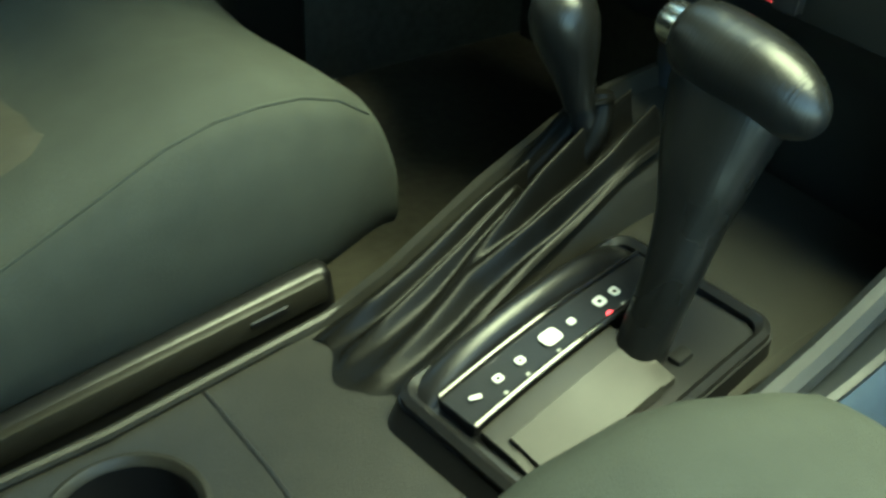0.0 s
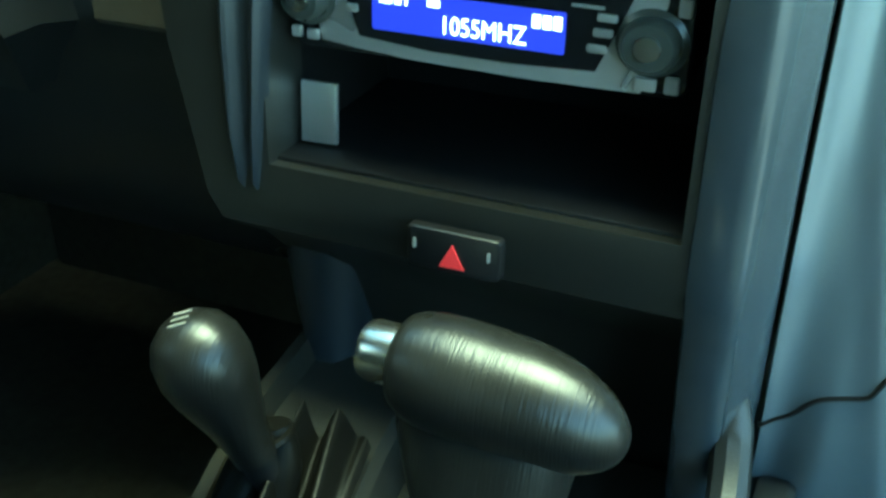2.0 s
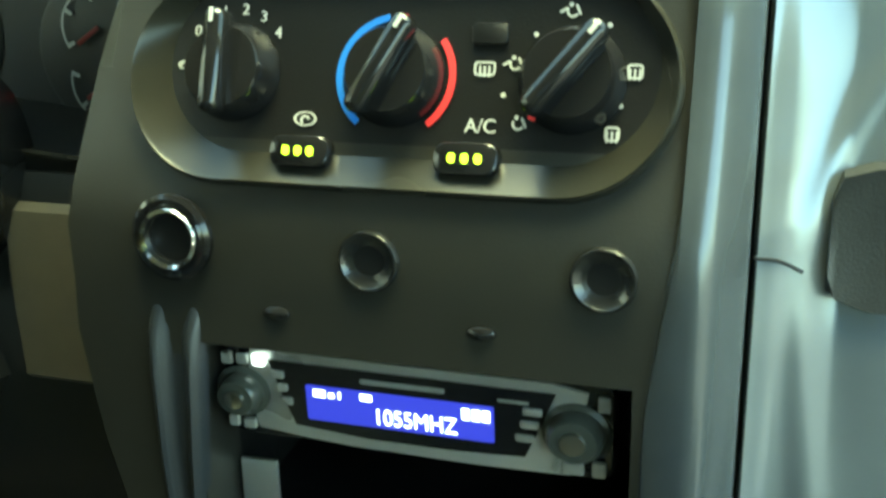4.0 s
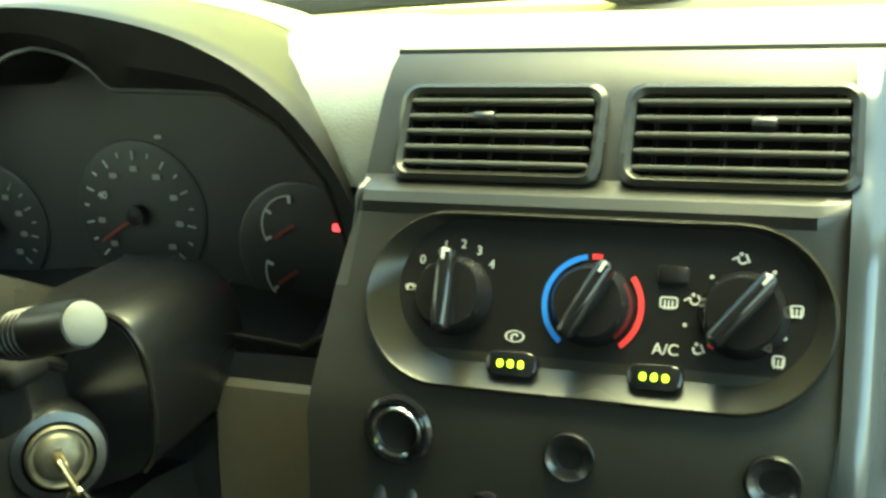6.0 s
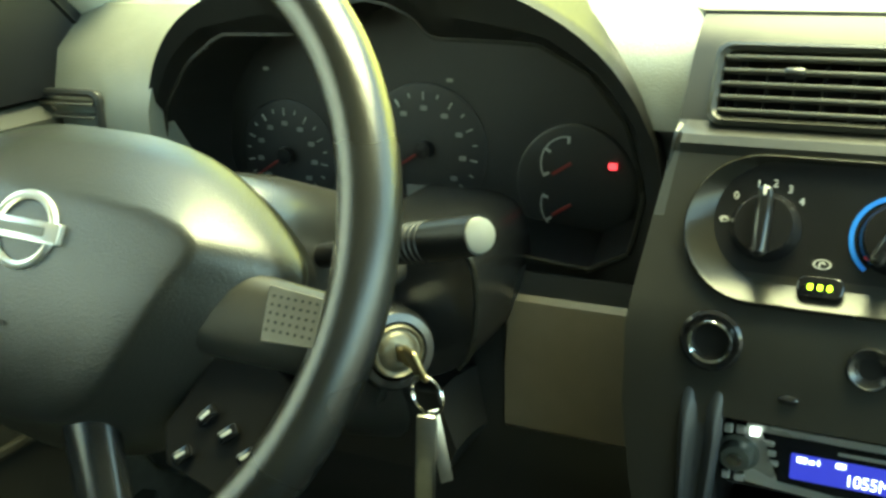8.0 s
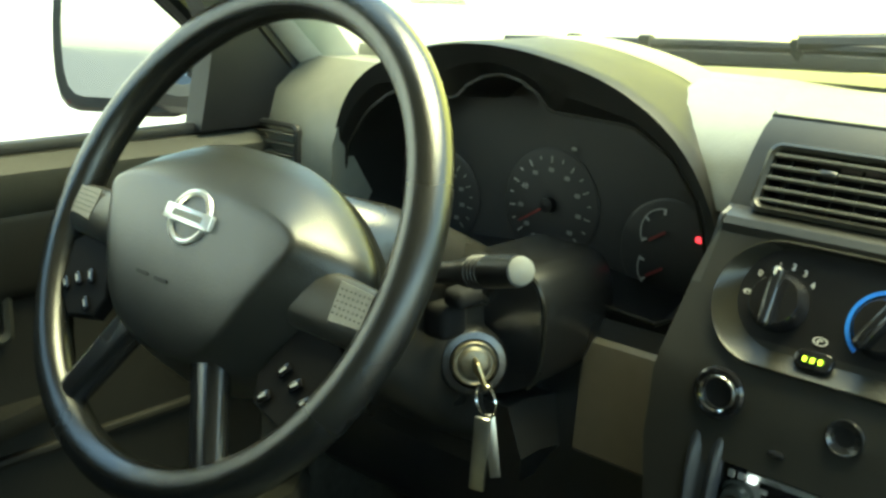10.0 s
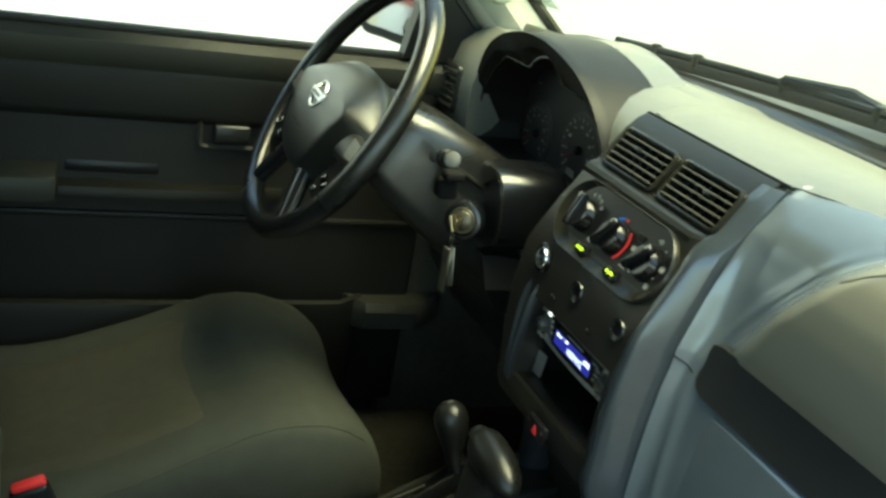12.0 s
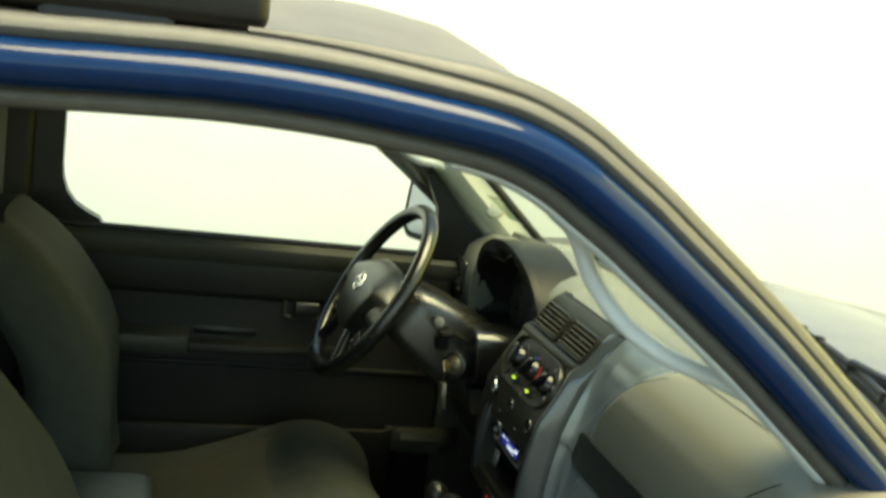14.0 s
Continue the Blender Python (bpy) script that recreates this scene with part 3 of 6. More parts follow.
corner = [(-0.50, 1.06), (-0.24, 1.06), (-0.255, 1.085), (-0.285, 1.10), (-0.308, 1.115), (-0.327, 1.14), (-0.337, 1.17), (-0.34, 1.20), (-0.342, 1.50), (-0.50, 1.50)]
part("rear_frame", loft([[(x, y, z) for y, z in corner] for x in (-0.775, -0.735)]), BLACK, win2, "black rear window frame")
wg = part("pane", sheet([[(-0.765, y, z) for y in (-0.38, 0.1, 0.62)] for z in (1.06, 1.3, 1.5)]), GLASS, win2)
wg.visible_shadow = False
part("front_frame", loft([[(x, y + k * -0.755, z + k * -0.657) for x, k in ((-0.775, -0.02), (-0.715, -0.02), (-0.712, 0.002), (-0.735, 0.016), (-0.775, 0.016))] for y, z in [(lerp(0.692, 0.312, t), lerp(1.080, 1.46, t)) for t in np.linspace(0.03, 1, 8)]]), BLACK, win2, "black front window frame")
part("top_frame", tube([p + Vector((0.06, 0, 0)) for p in rail_path(-0.86, -0.05) if p.y > -0.45], 0.02, 8), BLACK, win2)
bp = thing("belt_pillar", (-0.74, -0.6, FLOOR), "dark pillar behind the driver door with a grey seat belt", "pillar", kind="structure")
part("trim", box((-0.745, -0.58, 0.95), (0.06, 0.36, 1.14), 0.02, 3), DOORV, bp)
part("seat_belt", box((-0.70, -0.47, 1.1), (0.003, 0.03, 0.8), 0.001), SEAL, bp, "grey woven belt webbing")
solo("footwell_side", box((-0.755, 0.79, 0.72), (0.04, 0.42, 0.82), 0.01), CARPET, "dark carpeted footwell side by the pedals", "wall", "structure")
solo("footwell_side", box((0.765, 0.80, 0.72), (0.03, 0.40, 0.82), 0.01), CARPET, "dark carpeted footwell side by the passenger", "wall", "structure")
solo("side_wall", box((-0.77, -1.05, 0.95), (0.04, 0.7, 1.14), 0.01), DOORV, "dark trim panel behind the driver door", "wall", "structure")
solo("side_wall", box((0.77, -1.05, 0.70), (0.04, 0.7, 0.64), 0.01), DOORV, "dark trim panel behind the passenger door", "wall", "structure")

# driver door mirror
dm = thing("door_mirror", (-0.93, 0.58, 1.1), "black driver door mirror reflecting a red panel and a pale yard", "door mirror")
mm = axes((-0.945, 0.575, 1.160), (0.42, -0.9, 0.05))
mo = [(-0.095, -0.085), (-0.03, -0.098), (0.08, -0.09), (0.098, -0.02), (0.088, 0.085), (0.02, 0.1), (-0.075, 0.09), (-0.102, 0.03)]
mo = [(p.x, p.y) for p in spline([(x, y, 0) for x, y in mo], 4, closed=True)]
part("housing", loft([[mm @ Vector((x * k, y * k, h)) for x, y in mo] for h, k in ((0.009, 1.0), (0.0, 1.07), (-0.03, 1.02), (-0.07, 0.85), (-0.09, 0.5))]), BLACK, dm)
part("mirror_glass", plate([(x * 0.87, y * 0.87) for x, y in mo], mm @ pose(0, 0, 0.008), 0.002), MIRROR, dm)
part("bracket", tube([(-0.77, 0.58, 1.10), (-0.83, 0.59, 1.09), (-0.90, 0.60, 1.09)], [0.025, 0.022, 0.03], 10), BLACK, dm)

# ---- dashboard ----
dash = thing("dashboard", (0, 0.75, 0.6), "grey vinyl dashboard with a padded passenger side", "dashboard")
top_rows = []
for t, zz in ((0.0, 1.13), (0.0, 1.148), (0.10, 1.156), (0.35, 1.163), (0.7, 1.155), (0.9, 1.135), (1.0, 1.115)):
    top_rows.append([(x, lerp(float(np.interp(x, [-0.32, -0.155, -0.138, 0.138, 0.16, 0.40], [0.72, 0.71, 0.643, 0.643, 0.666, 0.70])), ws_y(x) - 0.002, t), (1.05 if (zz == 1.13 and x > 0.14) else zz) - 0.03 * max(0, abs(x) - 0.55)) for x in np.linspace(-0.74, 0.78, 39)])
part("top", sheet(top_rows), DASH, dash, "grey grained vinyl top")
part("bridge", loft([[(x0, y, z), (-0.132, y - 0.004, z), (-0.132, 0.78, z - 0.01), (x0, 0.78, z - 0.01)] for z, y, x0 in ((1.07, 0.612, -0.166), (1.085, 0.613, -0.174), (1.10, 0.617, -0.182), (1.115, 0.624, -0.193), (1.13, 0.638, -0.212), (1.145, 0.662, -0.236), (1.155, 0.695, -0.256), (1.160, 0.74, -0.27))]), DASH, dash, "grey vinyl sloping beside the cluster hood")
part("hood_side", loft([[(x0, 0.618, z), (-0.132, 0.612, z), (-0.132, 0.76, z), (x0, 0.76, z)] for z, x0 in ((0.94, -0.168), (0.995, -0.152), (1.05, -0.158), (1.071, -0.165))]), DARK, dash)
part("core", box((0.0, 0.83, 0.95), (1.44, 0.20, 0.24), 0.03), BLACK, dash)

# passenger side: silver-grey surround, padded bulge, dark slot, glove box
SURR = [(0.56, 0.60), (0.545, 0.68), (0.548, 0.80), (0.562, 0.90), (0.582, 0.98), (0.597, 1.05), (0.613, 1.10), (0.63, 1.125), (0.66, 1.146)]


FACE_EDGE = [(0.545, 0.60), (0.53, 0.66), (0.515, 0.72), (0.506, 0.785), (0.507, 0.86), (0.511, 0.915), (0.519, 0.965), (0.531, 0.992), (0.55, 1.03), (0.573, 1.07), (0.5935, 1.10), (0.611, 1.12), (0.624, 1.140), (0.636, 1.147)]


def cheek_y(z):
    return prof_at(FACE_EDGE, z)


def surround_y(z):
    return prof_at(SURR, z)


ARCH = [(0.60, 0.215), (0.66, 0.205), (0.75, 0.190), (0.85, 0.173), (0.93, 0.165), (0.967, 0.168), (1.01, 0.184), (1.075, 0.230), (1.12, 0.267), (1.15, 0.305), (1.166, 0.345)]
BASEP = [(0.56, 0.60), (0.545, 0.68), (0.548, 0.80), (0.562, 0.90), (0.571, 0.94), (0.579, 0.97), (0.585, 0.99), (0.592, 1.02), (0.598, 1.05), (0.605, 1.075), (0.613, 1.10), (0.628, 1.122), (0.648, 1.139), (0.675, 1.149), (0.70, 1.152)]
PADP = [(0.56, 0.60), (0.545, 0.68), (0.548, 0.80), (0.562, 0.90), (0.571, 0.94), (0.577, 0.972), (0.571, 0.988), (0.5635, 1.01), (0.561, 1.05), (0.5625, 1.075), (0.568, 1.10), (0.583, 1.128), (0.612, 1.151), (0.655, 1.164), (0.70, 1.166)]
BASE_FINE, PAD_FINE = [spline([(y, z, 0) for y, z in p], 12) for p in (BASEP, PADP)]
ARCH_FINE = [(p.x, p.y) for p in spline([(z, x, 0) for z, x in ARCH], 5)]


def arch_x(z):
    return float(np.interp(z, [p[0] for p in ARCH_FINE], [p[1] for p in ARCH_FINE]))


def ease(x, a, b):
    """A smooth step from 0 at a to 1 at b."""
    t = min(1.0, max(0.0, (x - a) / (b - a)))
    return t * t * (3 - 2 * t)


def fascia(x, i, out=0.0):
    """Point of the passenger fascia at x and step i of its profile: ridges by the stack, an arch, the padded bulge inside it."""
    bp_, pp = BASE_FINE[i], PAD_FINE[i]
    z = bp_.y
    slope = (arch_x(z + 0.004) - arch_x(z - 0.004)) / 0.008
    d = (x - arch_x(z)) / math.sqrt(1 + slope * slope)
    w = ease(d, 0.001, 0.046)
    blend = ease(x, 0.130, 0.180)
    edge = float(np.interp(x, [0.1434, 0.1438, 0.1446, 0.1462, 0.149, 0.156, 0.166, 0.18], [0.035, 0.006, 0.0035, 0.0025, 0.002, 0.002, 0.001, 0.0])) + 0.019 * float(np.interp(z, [0.95, 1.10], [1.0, 0.15])) * (1 - ease(x, 0.148, 0.178))
    ridge = -0.0026 * math.exp(-(d / 0.0075) ** 2) + 0.0012 * math.exp(-((d - 0.018) / 0.012) ** 2)
    y, zz = lerp(lerp(cheek_y(z), bp_.x, blend) + edge + ridge, pp.x, w), lerp(z, pp.y, w)
    return Vector((x, y + 1.2 * max(0.0, x - 0.785) - out, zz + 0.5 * out))


def fascia_step(z):
    return int(round(float(np.interp(z, [p.y for p in PAD_FINE], range(len(PAD_FINE))))))


cols = [0.1434, 0.1437, 0.1458, 0.1475] + list(np.arange(0.149, 0.26, 0.0014)) + list(np.arange(0.26, 0.36, 0.003)) + [0.37, 0.40, 0.46, 0.55, 0.65, 0.72, 0.77, 0.785, 0.80, 0.812]
fas = part("fascia", sheet([[fascia(float(x), i) for i in range(len(BASE_FINE))] for x in cols]), FASCIA, dash, "silver-grey satin fascia with a padded vinyl bulge", 70)
vinyl = fas.data.attributes.new("pad", "FLOAT", "POINT")
vinyl.data.foreach_set("value", [ease(x - arch_x(p.y), 0.016, 0.046) * ease(q.y, 0.972, 0.988) for x in cols for p, q in zip(BASE_FINE, PAD_FINE)])
for seam in ([(0.300 + 0.012 * k, 1.112 + 0.0075 * k) for k in range(6)], [(0.655 + 0.006 * k, 1.098 + 0.0065 * k) for k in range(7)], [(x, 1.160) for x in np.linspace(0.39, 0.74, 9)]):
    part("airbag_seam", tube([fascia(float(x), fascia_step(z), -0.0002) for x, z in seam], 0.0013, 6), BLACK, dash, "dark airbag seam")
slot_rows = []
for x, z0, z1 in ((0.1735, 0.946, 0.976), (0.177, 0.936, 0.986), (0.19, 0.931, 0.990), (0.3, 0.929, 0.990), (0.74, 0.929, 0.990)):
    slot_rows.append([(x, 0.5715, z1), (x, 0.63, z1), (x, 0.63, z0), (x, 0.5635, z0), (x, 0.5695, (z0 + z1) / 2)])
part("handle_slot", loft(slot_rows), SLOTM, dash, "dark grab slot")
gb_rows = []
for z in (0.665, 0.672, 0.70, 0.80, 0.90, 0.922, 0.929):
    ins = 0.01 if z in (0.665, 0.929) else 0.0
    y = surround_y(z) - 0.004 + (0.008 if ins else 0)
    xl = 0.205 + 0.05 * max(0, (0.80 - z) / 0.13) ** 2
    gb_rows.append([(xl + ins, y + 0.02, z), (xl + ins, y + 0.006, z), (xl + 0.012, y, z), (0.45, y - 0.004, z), (0.71, y, z), (0.722 - ins, y + 0.006, z), (0.722 - ins, y + 0.02, z)])
part("glove_box_lid", loft(gb_rows), SILVER, dash, "silver-grey glove box lid")


def gap_line(pts, r, lab):
    """A dark joint that follows the fascia through (x, z) points."""
    fine = spline([(x, z, 0) for x, z in pts], 5)
    out = []
    for p in fine:
        k = float(np.interp(p.y, [q.y for q in BASE_FINE], range(len(BASE_FINE))))
        i = min(int(k), len(BASE_FINE) - 2)
        out.append(fascia(p.x, i).lerp(fascia(p.x, i + 1), k - i) + Vector((0, -0.0002, 0)))
    part("panel_gap", tube(out, r, 6), BLACK, dash, lab)


gap_line([(0.1445, 0.957), (0.150, 0.954), (0.157, 0.950), (0.164, 0.946)], 0.0009, "fine panel crease")
gap_line([(0.1445, 0.690), (0.150, 0.694), (0.158, 0.700), (0.166, 0.712), (0.173, 0.718), (0.188, 0.724), (0.193, 0.733), (0.199, 0.746)], 0.0013, "dark panel gap")
part("lower_panel", box((0.46, 0.60, 0.62), (0.62, 0.06, 0.07), 0.015), DARK, dash)
part("kick_panel", box((0.74, 0.75, 0.65), (0.05, 0.34, 0.56), 0.02), DOORV, dash)

# driver side: knee panel, taupe panel, end vent
KNEE = [(0.70, 0.62), (0.655, 0.66), (0.62, 0.72), (0.600, 0.80), (0.602, 0.86), (0.612, 0.93), (0.62, 0.95), (0.66, 0.957)]
part("knee_panel", sheet([[(x, y + dy, z) for y, z in KNEE] for x, dy in ((-0.74, 0.02), (-0.70, 0.0), (-0.3, 0.0), (-0.162, 0.0), (-0.155, 0.03))]), DARK, dash, "charcoal knee panel")
part("taupe_panel", loft([[(x, prof_at(KNEE, z) - d, z) for z, d in ((0.824, 0.0), (0.828, 0.004), (0.88, 0.005), (0.92, 0.005), (0.930, 0.004), (0.934, 0.0))] + [(x, 0.64, 0.9)] for x in (-0.274, -0.27, -0.2, -0.172, -0.168)]), TAUPE, dash, "taupe plastic cover panel")
part("column_cover", loft([[(-0.56, y, z), (-0.30, y, z), (-0.29, y + 0.01, z - 0.05), (-0.32, y + 0.05, z - 0.1), (-0.54, y + 0.05, z - 0.1), (-0.57, y + 0.01, z - 0.05)] for y, z in ((0.53, 0.88), (0.56, 0.88), (0.66, 0.86))]), DARK, dash)


def vent(name, m, w, h, slats, parent, tab=(0, 0), frame_mat=None, ribs=6):
    v = part(name, ringplate(rrect(w + 0.012, h + 0.012, 0.010), rrect(w, h, 0.007), m, 0.006, 0.002), frame_mat or RIM, parent, "air vent frame")
    part("vent_back", plate(rrect(w, h, 0.007), m @ pose(0, 0, -0.022), 0.002), BLACK, v)
    for i in range(slats):
        y = (i - (slats - 1) / 2) * h / slats
        part("slat", moved(box((0, 0, 0), (w - 0.002, 0.0024, 0.010), 0.001, 2), m @ pose(0, y, 0.004, 12, 0, 0)), SLATM, v)
    for i in range(ribs):
        x = (i - (ribs - 1) / 2) * w / ribs
        part("rib", moved(box((0, 0, 0), (0.0022, h - 0.004, 0.012), 0.0008, 1), m @ pose(x, 0, -0.012, 0, 14, 0)), BLACK, v)
    part("vent_tab", moved(box((0, 0, 0), (0.013, 0.005, 0.010), 0.002, 2), m @ pose(tab[0], tab[1], 0.006)), DARK, v)
    return v


vent("passenger_vent", axes((0.700, 0.5555, 1.030), (0, -1, 0.05)), 0.112, 0.070, 5, dash, frame_mat=EDGE)
vent("driver_vent", axes((-0.694, 0.5985, 1.036), (0.06, -1, 0.03)), 0.066, 0.070, 6, dash, frame_mat=DARK, ribs=4)

part("end_panel", loft([[(x0, y, z), (x1, y, z), (x1, 0.74, z), (x0, 0.74, z)] for z, y, x0, x1 in ((0.93, 0.615, -0.74, -0.60), (1.0, 0.60, -0.74, -0.605), (1.06, 0.60, -0.74, -0.605), (1.11, 0.615, -0.74, -0.60), (1.146, 0.66, -0.735, -0.59))]), DASH, dash, "grey vinyl end panel")

# centre stack
FACE = [(0.60, 0.60), (0.585, 0.66), (0.56, 0.72), (0.53, 0.75), (0.505, 0.768), (0.500, 0.785), (0.502, 0.805), (0.503, 0.86), (0.507, 0.915), (0.512, 0.94), (0.515, 0.965), (0.522, 0.982), (0.527, 0.992), (0.546, 1.03), (0.5632, 1.068), (0.5628, 1.0745), (0.5668, 1.0795), (0.5838, 1.085), (0.611, 1.126), (0.624, 1.140), (0.636, 1.147)]
LEFT = [(-0.105, 0.60), (-0.112, 0.70), (-0.130, 0.78), (-0.140, 0.82), (-0.153, 0.90), (-0.155, 0.97), (-0.144, 1.05), (-0.140, 1.10), (-0.138, 1.147)]
stack = thing("centre_stack", (0, 0.55, 0.6), "graphite plastic centre stack panel of the dashboard", "centre console panel")
zs = [0.60, 0.66, 0.72, 0.75, 0.768, 0.785, 0.805, 0.86, 0.915, 0.94, 0.965, 0.982, 0.992, 1.03, 1.068, 1.0745, 1.0795, 1.085, 1.126, 1.140, 1.147]
PLAIN = [p for p in FACE if not 1.06 < p[1] < 1.084]
xs = [None, "inset", -0.119, -0.095, -0.009, 0.0085, 0.103, 0.1185, 0.131]
col_x = lambda x, z: prof_at(LEFT, z) if x is None else min(-0.1205, prof_at(LEFT, z) + 0.007) if x == "inset" else x
side_k = lambda x: 0.0 if x is None or x == "inset" or x < 0.11 else (0.6 if x < 0.125 else 1.0)
holes = [(-0.095, 0.103, 0.805, 0.915), (-0.119, -0.009, 1.085, 1.126), (0.0085, 0.1185, 1.085, 1.126)]
for nm, i0, i1, mt, lab in (("bezel", 0, 17, STACK, "graphite satin bezel"), ("vent_panel", 17, 20, STACK_LIT, "graphite panel round the vents, light put into its colour")):
    bm = bmesh.new()
    gv = {(i, j): bm.verts.new((col_x(x, zs[i]), lerp(prof_at(PLAIN if x is None else FACE, zs[i]), cheek_y(zs[i]), side_k(x)), zs[i])) for i in range(i0, i1 + 1) for j, x in enumerate(xs)}
    for i in range(i0, i1):
        for j in range(len(xs) - 1):
            xc = (col_x(xs[j], zs[i]) + col_x(xs[j + 1], zs[i])) / 2
            zc = (zs[i] + zs[i + 1]) / 2
            if not any(a < xc < b and c < zc < d for a, b, c, d in holes):
                bm.faces.new((gv[i, j], gv[i, j + 1], gv[i + 1, j + 1], gv[i + 1, j]))
    bmesh.ops.delete(bm, geom=[v for v in bm.verts if not v.link_faces], context="VERTS")
    ext = bmesh.ops.extrude_edge_only(bm, edges=[e for e in bm.edges if len(e.link_faces) == 1])
    bmesh.ops.translate(bm, verts=[v for v in ext["geom"] if isinstance(v, bmesh.types.BMVert)], vec=(0, 0.035, -0.004))
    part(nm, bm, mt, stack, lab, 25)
part("left_side", loft([[(prof_at(LEFT, z) + 0.001, prof_at(FACE, z) + 0.004, z), (prof_at(LEFT, z) + 0.004, 0.70, z), (prof_at(LEFT, z) + 0.02, 0.70, z), (prof_at(LEFT, z) + 0.02, prof_at(FACE, z) + 0.02, z)] for z in zs[:-1]]), DARK, stack)
part("pocket_floor", box((0.004, 0.575, 0.803), (0.20, 0.13, 0.006), 0.001), BLACK, stack)
part("pocket_back", box((0.004, 0.635, 0.86), (0.20, 0.006, 0.12), 0.001), BLACK, stack)
part("pocket_roof", box((0.004, 0.575, 0.918), (0.20, 0.12, 0.005), 0.001), BLACK, stack)
part("pocket_side", box((0.105, 0.575, 0.86), (0.005, 0.12, 0.11), 0.001), BLACK, stack)
part("pocket_side", box((-0.098, 0.575, 0.86), (0.005, 0.12, 0.11), 0.001), BLACK, stack)
part("bracket", box((-0.083, 0.532, 0.8225), (0.0195, 0.003, 0.031), 0.0008, rot=(-6, 0, 4)), EMBLEM, stack, "bare metal bracket in the pocket")
RIB = ((0.0, 0.004), (0.0008, -0.0025), (0.0025, -0.0055), (0.0045, -0.0065), (0.0068, -0.0055), (0.0088, -0.0022), (0.012, -0.0006), (0.0165, -0.0006), (0.0192, -0.0030), (0.0212, -0.0058), (0.0232, -0.0066), (0.0254, -0.0050), (0.0268, -0.0015), (0.027, 0.004))
part("side_strip", loft([[(x0 + kx * w, prof_at(FACE, z) + ky * min(1.0, k) + 0.004 * (1 - k), z) for kx, ky in RIB] for z, x0, w, k in ((0.786, -0.110, 0.35, 0.1), (0.795, -0.1125, 0.45, 0.7), (0.82, -0.1145, 0.65, 1.0), (0.86, -0.1155, 0.85, 1.0), (0.90, -0.116, 1.0, 1.0), (0.918, -0.116, 1.0, 0.8), (0.930, -0.1157, 1.0, 0.4), (0.938, -0.1155, 0.98, 0.0))]), LEG, stack, "satin vertical strip beside the radio")
edge_rows = []
for z in np.linspace(0.615, 1.142, 30):
    f, xl = min(cheek_y(z), prof_at(FACE, z)) - 0.001, float(np.interp(z, [0.90, 1.0], [0.1065, 0.1195]))
    dp = float(np.interp(z, [0.95, 1.11], [1.0, 0.35]))
    edge_rows.append([(xl, f + 0.05, z), (xl, f + 0.002, z), (xl + 0.002, f - 0.001, z), (0.118, f - 0.0022, z), (0.1225, f - 0.0030, z), (0.1262, f - 0.0026, z), (0.1290, f - 0.0010, z), (0.1312, f + 0.0018 * dp, z), (0.1345, f + 0.0090 * dp, z), (0.1385, f + 0.0190 * dp, z), (0.1415, f + 0.0265 * dp, z), (0.1426, f + 0.030 * dp, z), (0.1428, f + 0.05, z)])
part("edge_trim", loft(edge_rows), EDGE, stack, "rounded dark edge column", 50)
# raised glossy bumps added to give two small highlights on the panel
for cx in (-0.051, 0.041):
    part("glint_bump", lathe([(0.0065, 0.0), (0.006, 0.0014), (0.0035, 0.0026), (0.0, 0.003)], axes((cx, prof_at(FACE, 0.932) - 0.0002, 0.932), (0, -1, 0.15)) @ Matrix.Diagonal((1, 0.5, 1, 1)), 16, caps=False), GLOSS, stack, "small glossy bump added for a glint")

part("lower_leg", loft([[(xc + dx * w, y, z) for dx, y in ((-1.0, 0.575), (-0.9, 0.560), (-0.4, 0.547), (0.4, 0.549), (0.9, 0.562), (1.0, 0.58))] for z, xc, w in ((0.630, -0.098, 0.006), (0.645, -0.100, 0.014), (0.68, -0.103, 0.021), (0.72, -0.105, 0.024), (0.765, -0.104, 0.024))]), LEG, stack, "dark blue-grey lower leg of the panel", 60)

# hazard switch
haz = thing("hazard_switch", (0, 0.5, 0.78), "black hazard switch with a red triangle", "switch")
hz = axes((0.0045, 0.4985, 0.783), (0, -1, 0.06))
part("button", plate(rrect(0.046, 0.021, 0.003), hz, 0.006, 0.002), BLACK, haz)
part("triangle", plate([(-0.0062, -0.007), (0.0062, -0.007), (0, 0.0045)], hz @ pose(0, 0, 0.0062), 0.0006), REDP, haz, "red warning triangle")
for sx in (-0.0185, 0.0175):
    part("mark", plate(rrect(0.0015, 0.005, 0.0006), hz @ pose(sx, 0.002, 0.0062), 0.0003), GREYP, haz)

# centre vents
vn = (0, -(1.126 - 1.085), (0.611 - 0.584))
vent("centre_vent", axes((-0.064, 0.5955, 1.1055), vn), 0.106, 0.046, 5, stack, (-0.008, 0.008))
vent("centre_vent", axes((0.0635, 0.5955, 1.1055), vn), 0.106, 0.046, 5, stack, (0.012, 0.006))
part("top_seam", tube([(x, 0.6395, 1.1475) for x in np.linspace(-0.139, 0.148, 8)], 0.0022, 6), BLACK, stack, "dark gap above the vents")

# climate panel
fm = axes((-0.005, 0.5455, 1.0285), (0, -0.909, 0.416))
clim = thing("climate_panel", (0, 0.54, 0.99), "oval heater control panel with three black dials", "heater controls")
